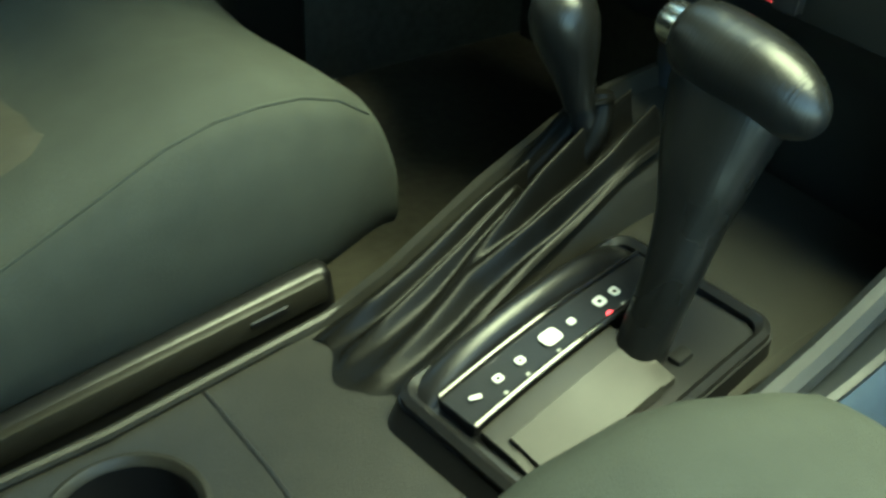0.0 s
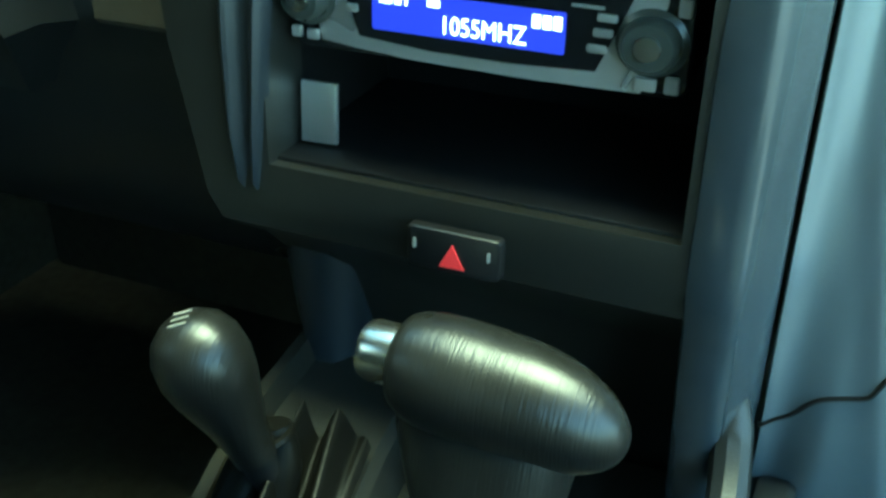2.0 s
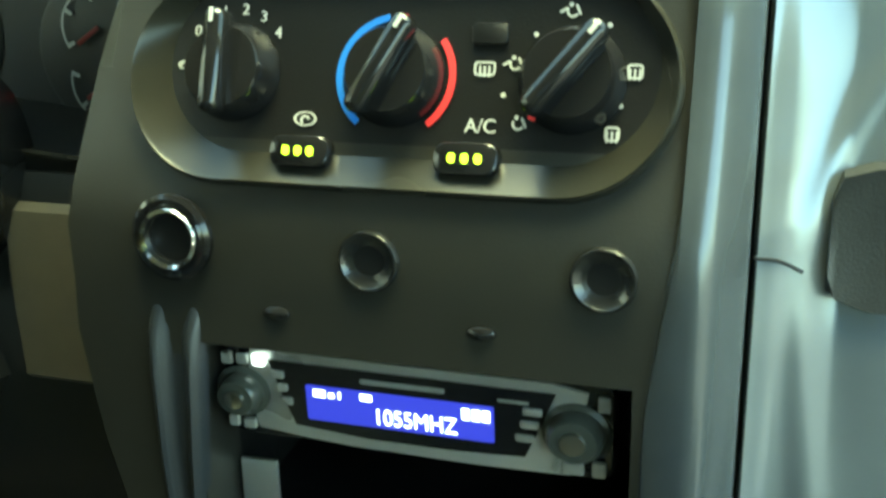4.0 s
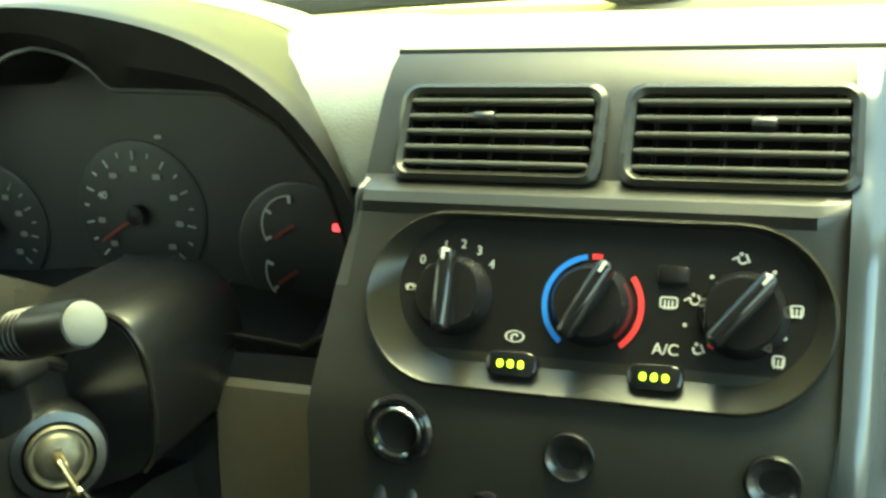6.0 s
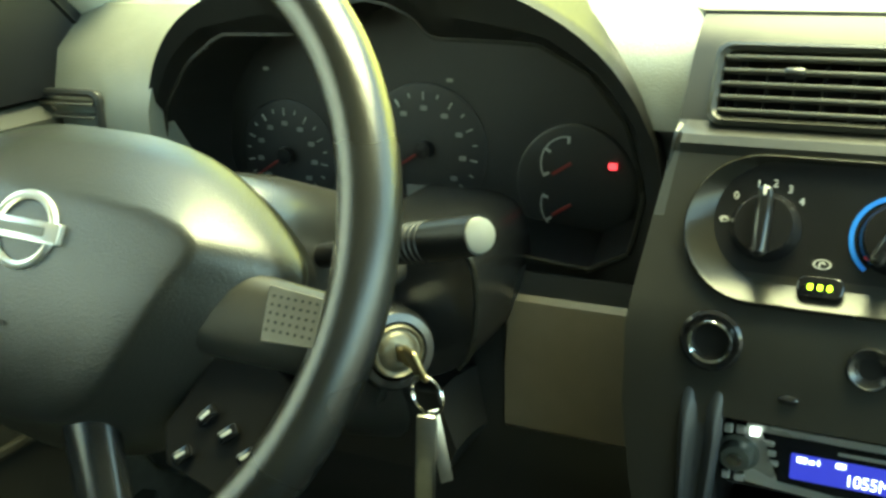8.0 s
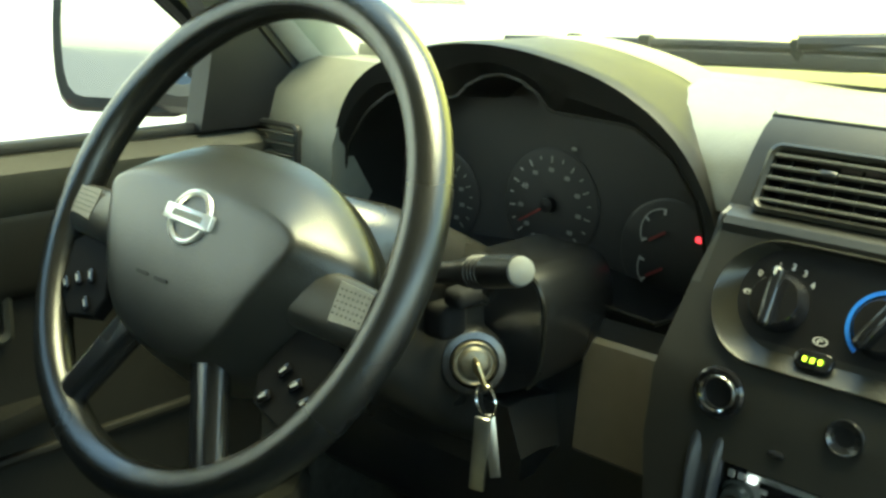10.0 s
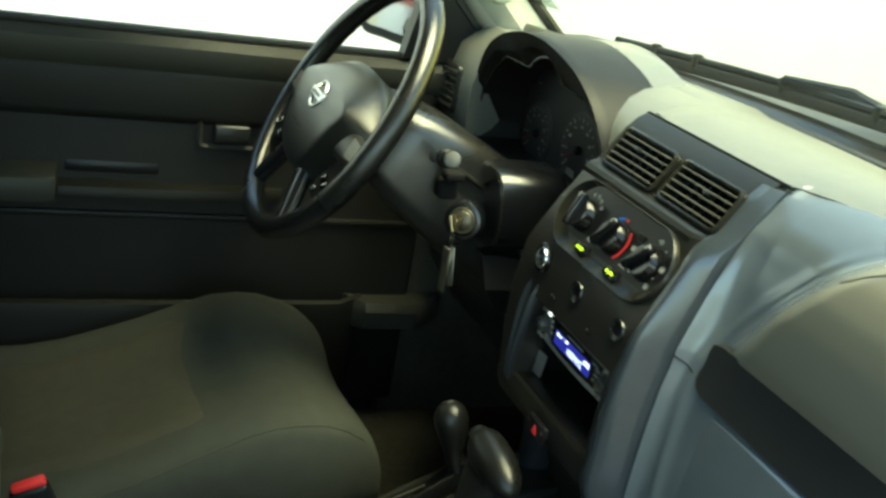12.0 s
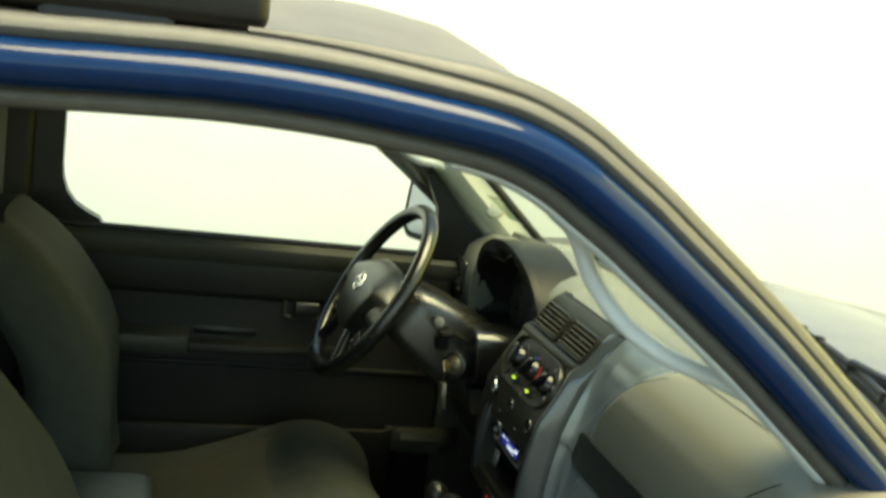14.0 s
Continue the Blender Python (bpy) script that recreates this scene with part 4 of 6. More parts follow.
o1, o2, o3 = [(x, y - 0.002) for x, y in rrect(0.241, 0.094, 0.047, 10)], [(x, y - 0.002) for x, y in rrect(0.2375, 0.0905, 0.0452, 10)], [(x + 0.004, y + 0.004) for x, y in rrect(0.214, 0.075, 0.0375, 10)]
ff = lambda o, h: [fm @ Vector((x, y, h)) for x, y in o]
part("rim", loft([ff(o1, -0.009), ff(o1, 0.006), ff(o2, 0.0085), ff([(lerp(a[0], b[0], 0.08), lerp(a[1], b[1], 0.08)) for a, b in zip(o2, o3)], 0.0075), ff(o3, 0.0012), ff(o3, -0.002)], caps=False), RIM, clim, "raised satin rim")
part("face", plate(o3, fm @ pose(0, 0, -0.001), 0.0022), BLACK, clim)


def on_face(x, y, h=0.0016, turn=0):
    return fm @ pose(x, y, h, 0, 0, turn)


def strip(m, r, a0, a1, w, d, n=18):
    rings = []
    for i in range(n + 1):
        a = radians(lerp(a0, a1, i / n))
        c, s = math.cos(a), math.sin(a)
        rings.append([m @ Vector((k * c, k * s, h)) for k, h in ((r - w, 0), (r, 0), (r, d), (r - w, d))])
    return loft(rings)


for kx, turn in ((-0.071, 0), (0.003, -28), (0.077, -38)):
    km = on_face(kx, 0.0, 0.001)
    dial = part("dial", lathe([(0.0215, 0), (0.0215, 0.003), (0.0195, 0.006), (0.0185, 0.012), (0.017, 0.0145), (0.0, 0.015)], km, 28, caps=False), GLOSS, clim, "glossy black dial")
    part("grip", moved(box((0, 0, 0.0185), (0.0095, 0.044, 0.013), 0.004, 3), km @ pose(0, 0.001, 0, 0, 0, turn)), GLOSS, dial)
    part("pointer", moved(box((0, 0.018, 0.0252), (0.0018, 0.006, 0.0006), 0.0002, 1), km @ pose(0, 0.001, 0, 0, 0, turn)), WHITE, dial)
for rx, ry in ((0.003 - 0.0135, -0.0105), (0.077 - 0.013, -0.0135)):
    part("tail_mark", moved(box((0, 0, 0), (0.0030, 0.0075, 0.0006), 0.0002, 1), on_face(rx, ry, 0.0068, -22)), REDP, clim, "red tail mark")
part("cold_band", strip(on_face(0.003, 0.0), 0.0262, 100, 232, 0.0028, 0.0006), BLUEP, clim, "blue temperature band")
part("hot_band", strip(on_face(0.003, 0.0), 0.0262, 38, -52, 0.0028, 0.0006), REDP, clim, "red temperature band")
part("hot_mark", strip(on_face(0.003, 0.0), 0.0262, 94, 82, 0.0028, 0.0006), REDP, clim)
for ch, dx, dy in (("0", -0.0185, 0.018), ("1", -0.006, 0.0265), ("2", 0.004, 0.0275), ("3", 0.013, 0.0245), ("4", 0.0205, 0.0175)):
    lettering("numeral", ch, 0.0068, on_face(-0.0725 + dx, dy), WHITE, clim)
lettering("numeral", "A/C", 0.008, on_face(0.041, -0.0195), WHITE, clim)


def icon(kind, ix, iy, w):
    """A small printed symbol on the panel's face."""
    put = lambda bm: part("symbol", bm, WHITE, clim, "white printed symbol")
    ell = lambda k: [(k * w * 0.5 * math.cos(a), k * w * 0.3 * math.sin(a)) for a in np.linspace(0, 2 * math.pi, 18, endpoint=False)]
    if kind == "car":
        put(ringplate(ell(1.0), ell(0.82), on_face(ix, iy), 0.0004))
        put(strip(on_face(ix, iy - 0.0006), 0.0022, 20, 230, 0.0009, 0.0004, 8))
    elif kind == "screen":
        put(ringplate(rrect(w, 0.0058, 0.0016, 3), rrect(w - 0.0016, 0.0042, 0.0010, 3), on_face(ix, iy), 0.0004))
        for k in (-1, 0, 1):
            put(plate(rrect(0.0008, 0.0046, 0.0003, 2), on_face(ix + 0.0019 * k, iy - 0.0012, 0.0017), 0.0004))
    else:
        put(strip(on_face(ix, iy), 0.0026, 150, 330, 0.0009, 0.0004, 8))
        put(plate(rrect(0.0010, 0.0046, 0.0004, 2), on_face(ix + 0.0022, iy + 0.0006, 0.0016, 25), 0.0004))
        put(plate(rrect(0.0018, 0.0018, 0.0008, 2), on_face(ix - 0.0008, iy + 0.0026), 0.0004))
        if kind == "both":
            put(plate(rrect(0.0036, 0.0009, 0.0004, 2), on_face(ix - 0.0036, iy + 0.0004, 0.0016, 30), 0.0004))


for kind, ix, iy, w in (("car", -0.036, -0.019, 0.0105), ("screen", 0.041, 0.004, 0.009), ("seat", 0.0565, -0.018, 0.006), ("both", 0.0535, 0.006, 0.007), ("both", 0.075, 0.0275, 0.006), ("screen", 0.101, 0.004, 0.0065), ("screen", 0.094, -0.0205, 0.006), ("car", -0.0965, 0.003, 0.006)):
    icon(kind, ix, iy, w)
for ix, iy in ((0.0495, -0.0065), (0.061, 0.018), (0.0965, -0.0095), (0.09, 0.022)):
    part("dot", plate(rrect(0.002, 0.002, 0.0009, 3), on_face(ix, iy), 0.0004), WHITE, clim)
part("vent_button", plate(rrect(0.015, 0.0085, 0.002), on_face(0.0425, 0.018), 0.002, 0.0006), BLACK, clim)
for bx in (-0.035, 0.0375):
    btn = part("push_button", plate(rrect(0.027, 0.0135, 0.005), on_face(bx, -0.0335, 0.0005), 0.008, 0.002), GLOSS, clim, "black push button")
    for i in range(3):
        part("indicator", plate(rrect(0.0029, 0.0038, 0.0012, 3), on_face(bx - 0.0055 + 0.0055 * i, -0.0335, 0.0086), 0.0004), GREEN, btn, "lit green indicator")

# lighter socket and two blanks
lig = thing("lighter_socket", (-0.102, 0.515, 0.95), "chrome-ringed lighter socket in the graphite panel", "lighter socket")
lm = axes((-0.0995, 0.5145, 0.9625), (0, -1, 0.12))
part("surround", lathe([(0.0195, 0), (0.0195, 0.003), (0.0175, 0.0045), (0.0145, 0.0035), (0.0145, 0.0)], lm, 28, caps=False), GLOSS, lig)
part("ring", lathe([(0.0142, 0.001), (0.0142, 0.005), (0.0135, 0.0062), (0.0118, 0.0055), (0.0112, -0.001)], lm, 28, caps=False), CHROME, lig, "chrome ring")
part("socket", lathe([(0.0114, 0.002), (0.011, 0.0008), (0.0, 0.0006)], lm, 24, caps=False), BLACK, lig)
for hx, hy in ((-0.0075, 0.5145), (0.090, 0.5145)):
    bl = thing("blank_button", (hx, hy, 0.95), "round black blanking socket in the centre stack", "blanking plug", "stack blanks")
    hmx = axes((hx, hy, 0.9585), (0, -1, 0.12))
    part("ring", lathe([(0.0134, 0), (0.0134, 0.002), (0.0126, 0.0034), (0.0118, 0.0034), (0.0105, 0.0022), (0.0082, 0.0014), (0.0064, 0.0008)], hmx, 26, caps=False), SATIN, bl)
    part("hole", lathe([(0.0068, 0.0009), (0.004, 0.0006), (0.0, 0.0006)], hmx, 20, caps=False), MATT, bl)

# radio
rad = thing("car_radio", (0, 0.54, 0.855), "silver-faced car radio with a lit blue display", "car radio")
rm = axes((0.001, 0.533, 0.8815), (0, -1, 0.02)) @ Matrix.Diagonal((1, 0.92, 1, 1))
at = lambda x, y, h=0.0: rm @ pose(x, y, h)
part("chassis", box((0.001, 0.58, 0.8795), (0.178, 0.09, 0.048), 0.002), BLACK, rad)
part("body", plate(rrect(0.186, 0.051, 0.007), rm, 0.0066, 0.002), GLOSS, rad, "black radio body")
SILV = [(-0.0775, 0.0246), (0.0, 0.0240), (0.066, 0.0236), (0.0815, 0.0205), (0.0785, 0.0), (0.0735, -0.0246), (0.03, -0.0256), (-0.03, -0.0248), (-0.06, -0.0226), (-0.0765, -0.0208), (-0.0805, 0.0)]
part("fascia", plate(SILV, at(0, 0, 0.004), 0.004, 0.0012), SILVERF, rad, "silver fascia band")
curve = lambda s: [(-0.0675, 0.0195), (0.0676, 0.0185), (0.062, 0.003), (0.054, -0.0165), (0.02, -0.0185), (-0.02, -0.0185), (-0.056, -0.0155), (-0.062, 0.002)]
part("black_panel", plate(curve(0), at(0, 0, 0.008), 0.0012), GLOSS, rad)
part("display", plate(rrect(0.0895, 0.0195, 0.001), at(-0.0045, -0.0012, 0.0092), 0.0004), LCD, rad, "lit blue display")
lettering("frequency", "1055MHZ", 0.0125, at(0.0035, -0.0050, 0.0098) @ Matrix.Diagonal((0.77, 1, 1, 1)), LCDT, rad, 0.0001, "white characters")
for bx, by, w, h in ((-0.0425, 0.0045, 0.006, 0.0042), (-0.0365, 0.004, 0.003, 0.003), (-0.0325, 0.0045, 0.0012, 0.0042), (-0.0195, 0.0052, 0.0058, 0.0038), (0.0275, 0.003, 0.0036, 0.0062), (0.0322, 0.003, 0.0036, 0.0062), (0.0368, 0.003, 0.0036, 0.0062)):
    part("display_bar", plate(rrect(w, h, 0.0004, 2), at(bx, by, 0.0097), 0.0001), LCDT, rad)
part("name_bar", plate(rrect(0.040, 0.0026, 0.0008, 2), at(-0.002, 0.0138, 0.0092), 0.0003), GREYP, rad)
part("name_bar", plate(rrect(0.014, 0.0016, 0.0005, 2), at(0.049, 0.0125, 0.0092), 0.0003), GREYP, rad)
for kx, ky, r in ((-0.0823, 0.0002, 0.0113), (0.0765, -0.0005, 0.0128)):
    kb = part("knob", lathe([(r + 0.0026, 0), (r + 0.0026, 0.0018), (r, 0.003), (r * 0.96, 0.008), (r * 0.8, 0.0105), (0.0, 0.0105)], at(kx, ky, 0.007), 28, caps=False), SMOKE, rad, "smoky grey radio knob")
    part("knob_cap", lathe([(r * 0.45, 0.0), (r * 0.42, 0.002), (0, 0.0024)], at(kx, ky, 0.0172), 20, caps=False), STEEL, kb)
for bx, by, w, h in ((-0.0885, 0.0188, 0.0055, 0.0066), (-0.0805, 0.0192, 0.006, 0.006), (-0.0885, -0.0175, 0.005, 0.006), (-0.080, -0.018, 0.006, 0.0055), (0.0885, 0.0165, 0.0055, 0.008), (0.0755, -0.0192, 0.009, 0.006), (0.0865, -0.0182, 0.006, 0.008),
                     (-0.0630, 0.0125, 0.0066, 0.0042), (-0.0617, 0.0053, 0.0066, 0.0042), (-0.0597, -0.002, 0.0066, 0.0042), (0.0575, 0.0085, 0.0085, 0.0038), (0.0562, 0.0015, 0.0085, 0.0038), (0.0540, -0.0060, 0.0085, 0.0038)):
    part("button", plate(rrect(w, h, 0.0009, 2), at(bx, by, 0.0082), 0.0022, 0.0006), SILVERF, rad)
part("lit_button", plate(rrect(0.006, 0.006, 0.0008, 2), at(-0.0722, 0.0192, 0.0082), 0.0018), LCDT, rad, "lit white button")
part("release", moved(box((0, 0, 0), (0.0025, 0.009, 0.002), 0.0005), at(0.0685, -0.018, 0.009) @ pose(0, 0, 0, 0, 0, -25)), GREYP, rad)

# ---- instrument cluster ----
clu = thing("instrument_cluster", (-0.39, 0.66, 0.95), "hooded instrument cluster with dark round gauges and red needles", "instrument cluster")
CC = Vector((-0.392, 1.045))
OUT = [(-0.625, 1.0), (-0.613, 1.07), (-0.582, 1.125), (-0.53, 1.16), (-0.46, 1.180), (-0.396, 1.186), (-0.33, 1.180), (-0.255, 1.160), (-0.195, 1.120), (-0.160, 1.06), (-0.152, 0.995), (-0.170, 0.95), (-0.215, 0.934), (-0.30, 0.945), (-0.40, 0.955), (-0.50, 0.945), (-0.58, 0.94), (-0.62, 0.955)]
INN = [(-0.612, 1.0), (-0.603, 1.06), (-0.575, 1.10), (-0.537, 1.126), (-0.452, 1.128), (-0.438, 1.142), (-0.418, 1.152), (-0.396, 1.156), (-0.374, 1.152), (-0.354, 1.142), (-0.340, 1.128), (-0.255, 1.126), (-0.215, 1.105), (-0.186, 1.07), (-0.172, 1.02), (-0.182, 0.975), (-0.215, 0.957), (-0.30, 0.965), (-0.40, 0.975), (-0.50, 0.965), (-0.58, 0.96), (-0.605, 0.975)]


def polar(poly, c, n=96):
    out = []
    for k in range(n):
        a = 2 * math.pi * k / n
        d = Vector((math.cos(a), math.sin(a)))
        best = 0.0
        for i in range(len(poly)):
            p, q = Vector(poly[i]) - c, Vector(poly[(i + 1) % len(poly)]) - c
            e = q - p
            den = d.x * e.y - d.y * e.x
            if abs(den) > 1e-9:
                t = (p.x * e.y - p.y * e.x) / den
                s = (p.x * d.y - p.y * d.x) / den
                if t > 0 and -1e-6 <= s <= 1 + 1e-6:
                    best = max(best, t)
        out.append((c.x + best * d.x, c.y + best * d.y))
    return out


po, pi = polar([(p.x, p.y) for p in spline([(x, z, 0) for x, z in OUT], 4, closed=True)], CC), polar(INN, CC)
ctr = lambda o, k: [(CC.x + (x - CC.x) * k, CC.y + (z - CC.y) * k) for x, z in o]
yz = lambda o, y, lean=0.0: [(x, y + lean * (z - 1.05), z) for x, z in o]
part("hood_cover", loft([yz(po, 0.77), yz(po, 0.725, -0.03), yz(po, 0.712, -0.03)], caps=False), DASH, clu, "grey vinyl cover of the hood", 50)
part("hood", loft([yz(ctr(po, 0.990), 0.73, -0.04), yz(ctr(po, 0.998), 0.710, -0.04), yz(po, 0.69, -0.055), yz(po, 0.648, -0.08), yz(po, 0.626, -0.11), yz(po, 0.618, -0.12), yz(ctr(po, 0.985), 0.609, -0.12), yz([(lerp(a[0], b[0], 0.6), lerp(a[1], b[1], 0.6)) for a, b in zip(po, pi)], 0.612, -0.1), yz(pi, 0.622, 0.0), yz(pi, 0.632, 0.0), yz(ctr(pi, 0.93), 0.70)], caps=False), HOODM, clu, "charcoal scalloped hood", 30)
part("lip", tube([(x, 0.6215, z) for x, z in pi], 0.0022, 6, closed=True, up=(0, 1, 0)), RIM, clu, "satin scalloped lip")
part("face", plate([(x, z) for x, z in ctr(pi, 0.96)], Matrix(((1, 0, 0, 0), (0, 0, -1, 0.702), (0, 1, 0, 0), (0, 0, 0, 1))), 0.003), DIAL, clu)
gm = lambda x, z, h=0.0: axes((x, 0.698 - h, z), (0, -1, 0.0))
for gx, gz, gr in ((-0.386, 1.022, 0.056), (-0.530, 1.006, 0.050), (-0.250, 1.000, 0.050)):
    gauge = part("gauge", lathe([(gr + 0.002, 0), (gr + 0.001, 0.0006), (gr - 0.001, 0.001), (0, 0.001)], gm(gx, gz), 40, caps=False), DIAL, clu, "dark round gauge")
    if gr < 0.06 and gx > -0.3:
        for c0, a0, a1 in ((0.018, 88, 205), (-0.017, 160, 272)):
            part("scale", strip(gm(gx - 0.006, gz + c0, 0.003), 0.024, a0, a1, 0.0012, 0.0004), WHITE, gauge)
            for a in (a0, (a0 + a1) / 2, a1):
                part("tick", strip(gm(gx - 0.006, gz + c0, 0.003), 0.024, a - 3.5, a + 3.5, 0.006, 0.0004, 2), WHITE, gauge)
            part("needle", moved(box((0.006, 0, 0), (0.020, 0.0030, 0.001), 0.0004, 1), gm(gx - 0.006, gz + c0, 0.004) @ pose(0, 0, 0, 0, 0, 212)), NEEDLE, gauge, "red needle")
    else:
        n = 16
        for k in range(n + 1):
            a = lerp(222, -42, k / n)
            long = 0.007 if k % 2 == 0 else 0.004
            part("tick", strip(gm(gx, gz, 0.003), gr - 0.006, a - 0.9, a + 0.9, long, 0.0004, 2), WHITE if k < 7 else GREYP, gauge)
            if k % 2 == 0 and not (gx > -0.45 and k == 4):
                part("mark", plate(rrect(0.0065, 0.0042, 0.001, 2), gm(gx + (gr - 0.02) * math.cos(radians(a)), gz + (gr - 0.02) * math.sin(radians(a)), 0.003), 0.0004), GAUGEP, gauge)
            elif k == 4 and gx > -0.45:
                lettering("numeral", "40", 0.0085, gm(gx + (gr - 0.021) * math.cos(radians(a)), gz + (gr - 0.021) * math.sin(radians(a)), 0.003), WHITE, gauge)
        part("needle", moved(box((0.018, 0, 0), (0.048, 0.0024, 0.0015), 0.0006, 1), gm(gx, gz, 0.006) @ pose(0, 0, 0, 0, 0, 212)), NEEDLE, gauge, "red needle")
        part("hub", lathe([(0.008, 0), (0.0075, 0.006), (0, 0.007)], gm(gx, gz, 0.003), 18, caps=False), BLACK, gauge)
part("odometer", plate(rrect(0.026, 0.011, 0.001), gm(-0.392, 0.984, 0.004), 0.0006), GAUGEP, clu, "grey odometer window")
part("warning_lamp", plate(rrect(0.007, 0.0055, 0.0015, 3), gm(-0.218, 1.020, 0.004), 0.0005), REDLED, clu, "small lit red warning lamp")
for ax, az in ((-0.360, 1.083), (-0.545, 1.086)):
    part("telltale", plate(rrect(0.006, 0.003, 0.0008, 2), gm(ax, az, 0.004), 0.0004), GREYP, clu)

# ---- steering wheel and column ----
WC, WT = Vector((-0.431, 0.324, 1.050)), radians(29)
wm = axes(WC, (0, -math.cos(WT), math.sin(WT))) @ pose(0, 0, 0, 0, 0, -2)
sw = thing("steering_wheel", WC, "dark leather steering wheel with grey airbag cover and pewter spokes", "steering wheel")
RW = 0.197
part("rim", tube([wm @ Vector((RW * math.cos(a), RW * math.sin(a), 0)) for a in np.linspace(0, 2 * math.pi, 96, endpoint=False)], 0.0165, 16, closed=True, up=wm.to_3x3() @ Vector((0, 0, 1))), LEATHER, sw, "black grained leather rim")
HUB_OUT = [(0.0, 0.069), (0.045, 0.067), (0.087, 0.056), (0.123, 0.036), (0.150, 0.010), (0.147, -0.016), (0.131, -0.048), (0.105, -0.081), (0.066, -0.107), (0.0, -0.118)]
HUB_TOP = [(0.0, 0.020), (0.045, 0.020), (0.082, 0.018), (0.104, 0.013), (0.111, 0.004), (0.102, -0.014), (0.086, -0.044), (0.068, -0.076), (0.044, -0.094), (0.0, -0.101)]


def hub_ring(pts, h, k=1.0):
    full = pts + [(-x, y) for x, y in reversed(pts[1:-1])]
    return [wm @ Vector((0.005 + p.x * k, (p.y + 0.015) * k - 0.015, h - 2.2 * min(0.0, (p.y + 0.015) * k) ** 2)) for p in spline([(x, y, 0) for x, y in full], 6, closed=True)]


def mixed(t):
    return [(lerp(a[0], b[0], t), lerp(a[1], b[1], t)) for a, b in zip(HUB_OUT, HUB_TOP)]


part("airbag_cover", loft([hub_ring(HUB_OUT, -0.030, 0.95), hub_ring(HUB_OUT, -0.014, 1.0), hub_ring(HUB_OUT, -0.007, 0.995), hub_ring(mixed(0.3), 0.0085), hub_ring(mixed(0.62), 0.0215), hub_ring(mixed(0.90), 0.0308), hub_ring(mixed(0.97), 0.0326), hub_ring(HUB_TOP, 0.0333, 0.96), hub_ring(HUB_TOP, 0.0339, 0.85), hub_ring(HUB_TOP, 0.0343, 0.55), hub_ring(HUB_TOP, 0.0346, 0.2)]), HUB, sw, "grey grained airbag cover", 80)
part("lower_cover", loft([hub_ring(HUB_OUT, -0.05, 0.75), hub_ring(HUB_OUT, -0.035, 0.96), hub_ring(HUB_OUT, -0.020, 0.97)]), BLACK, sw)


def spoke(a, y0, r0, r1, w0, w1, mt, lab, h0=0.004):
    d, q0 = Vector((math.cos(radians(a)), math.sin(radians(a)), 0)), Vector((-math.sin(radians(a)), math.cos(radians(a)), 0))
    sec = []
    for t in (0.0, 0.35, 0.7, 1.0):
        c, w, h = d * lerp(r0, r1, t) + Vector((0.005, y0, 0)), lerp(w0, w1, t), lerp(h0, 0.0, t)
        sec.append([wm @ (c + q0 * (w * math.copysign(abs(math.cos(q)) ** 0.7, math.cos(q))) + Vector((0, 0, h + 0.011 * math.sin(q)))) for q in np.linspace(0, 2 * math.pi, 16, endpoint=False)])
    return part("spoke", loft(sec), mt, sw, lab)


for a in (-2, 182):
    side = spoke(a, -0.017, 0.115, 0.193, 0.024, 0.021, SPOKEM, "dull pewter spoke", 0.006)
    sgn = 1 if a < 90 else -1
    part("inset", plate([(0.005 + sgn * x, y) for x, y in ((0.150, -0.004), (0.182, -0.006), (0.182, -0.030), (0.152, -0.032))][::sgn], wm @ pose(0, 0, 0.0135), 0.0012, 0.0005), METALP, side, "perforated silver inset")
    part("perforation", join(*[lathe([(0.0008, 0), (0.0008, 0.0004), (0.0, 0.0004)], wm @ pose(0.005 + sgn * (0.154 + 0.0042 * i), -0.009 - 0.0042 * j, 0.0146), 6, caps=False) for i in range(7) for j in range(5)]), BLACK, side)
    panel = [(0.120, -0.042), (0.160, -0.042), (0.176, -0.052), (0.166, -0.094), (0.140, -0.112), (0.105, -0.104), (0.098, -0.085)]
    pan = part("button_panel", plate([(0.005 + sgn * x, y) for x, y in (panel if sgn > 0 else panel[::-1])], wm @ pose(0, 0, -0.008), 0.012, 0.004), MATT, sw, "black button panel")
    for bx, by, tn in ((0.126, -0.074, 50), (0.117, -0.096, 40), (0.155, -0.088, 40), (0.141, -0.080, 40)):
        part("spoke_button", moved(box((0, 0, 0), (0.013, 0.007, 0.005), 0.002, 2), wm @ pose(0.005 + sgn * bx, by, 0.006, 0, 0, sgn * tn)), GLOSS, pan)
        part("button_mark", plate(rrect(0.0065, 0.0016, 0.0004, 2), wm @ pose(0.005 + sgn * bx, by, 0.0087, 0, 0, sgn * tn), 0.0002), WHITE, pan, "white printed mark")
for a in (-60, -120):
    spoke(a, -0.005, 0.085, 0.195, 0.017, 0.014, SATIN, "dark lower spoke")
em = wm @ pose(0.007, -0.001, 0.0343)
part("emblem_ring", tube([em @ Vector((0.021 * math.cos(a), 0.0195 * math.sin(a), 0.0006)) for a in np.linspace(0, 2 * math.pi, 40, endpoint=False)], 0.0026, 8, closed=True, up=wm.to_3x3() @ Vector((0, 0, 1))), EMBLEM, sw, "chrome ring emblem")
part("emblem_bar", plate(rrect(0.056, 0.0115, 0.001), em @ pose(0, 0, 0), 0.0042, 0.0010), EMBLEM, sw, "chrome bar emblem")
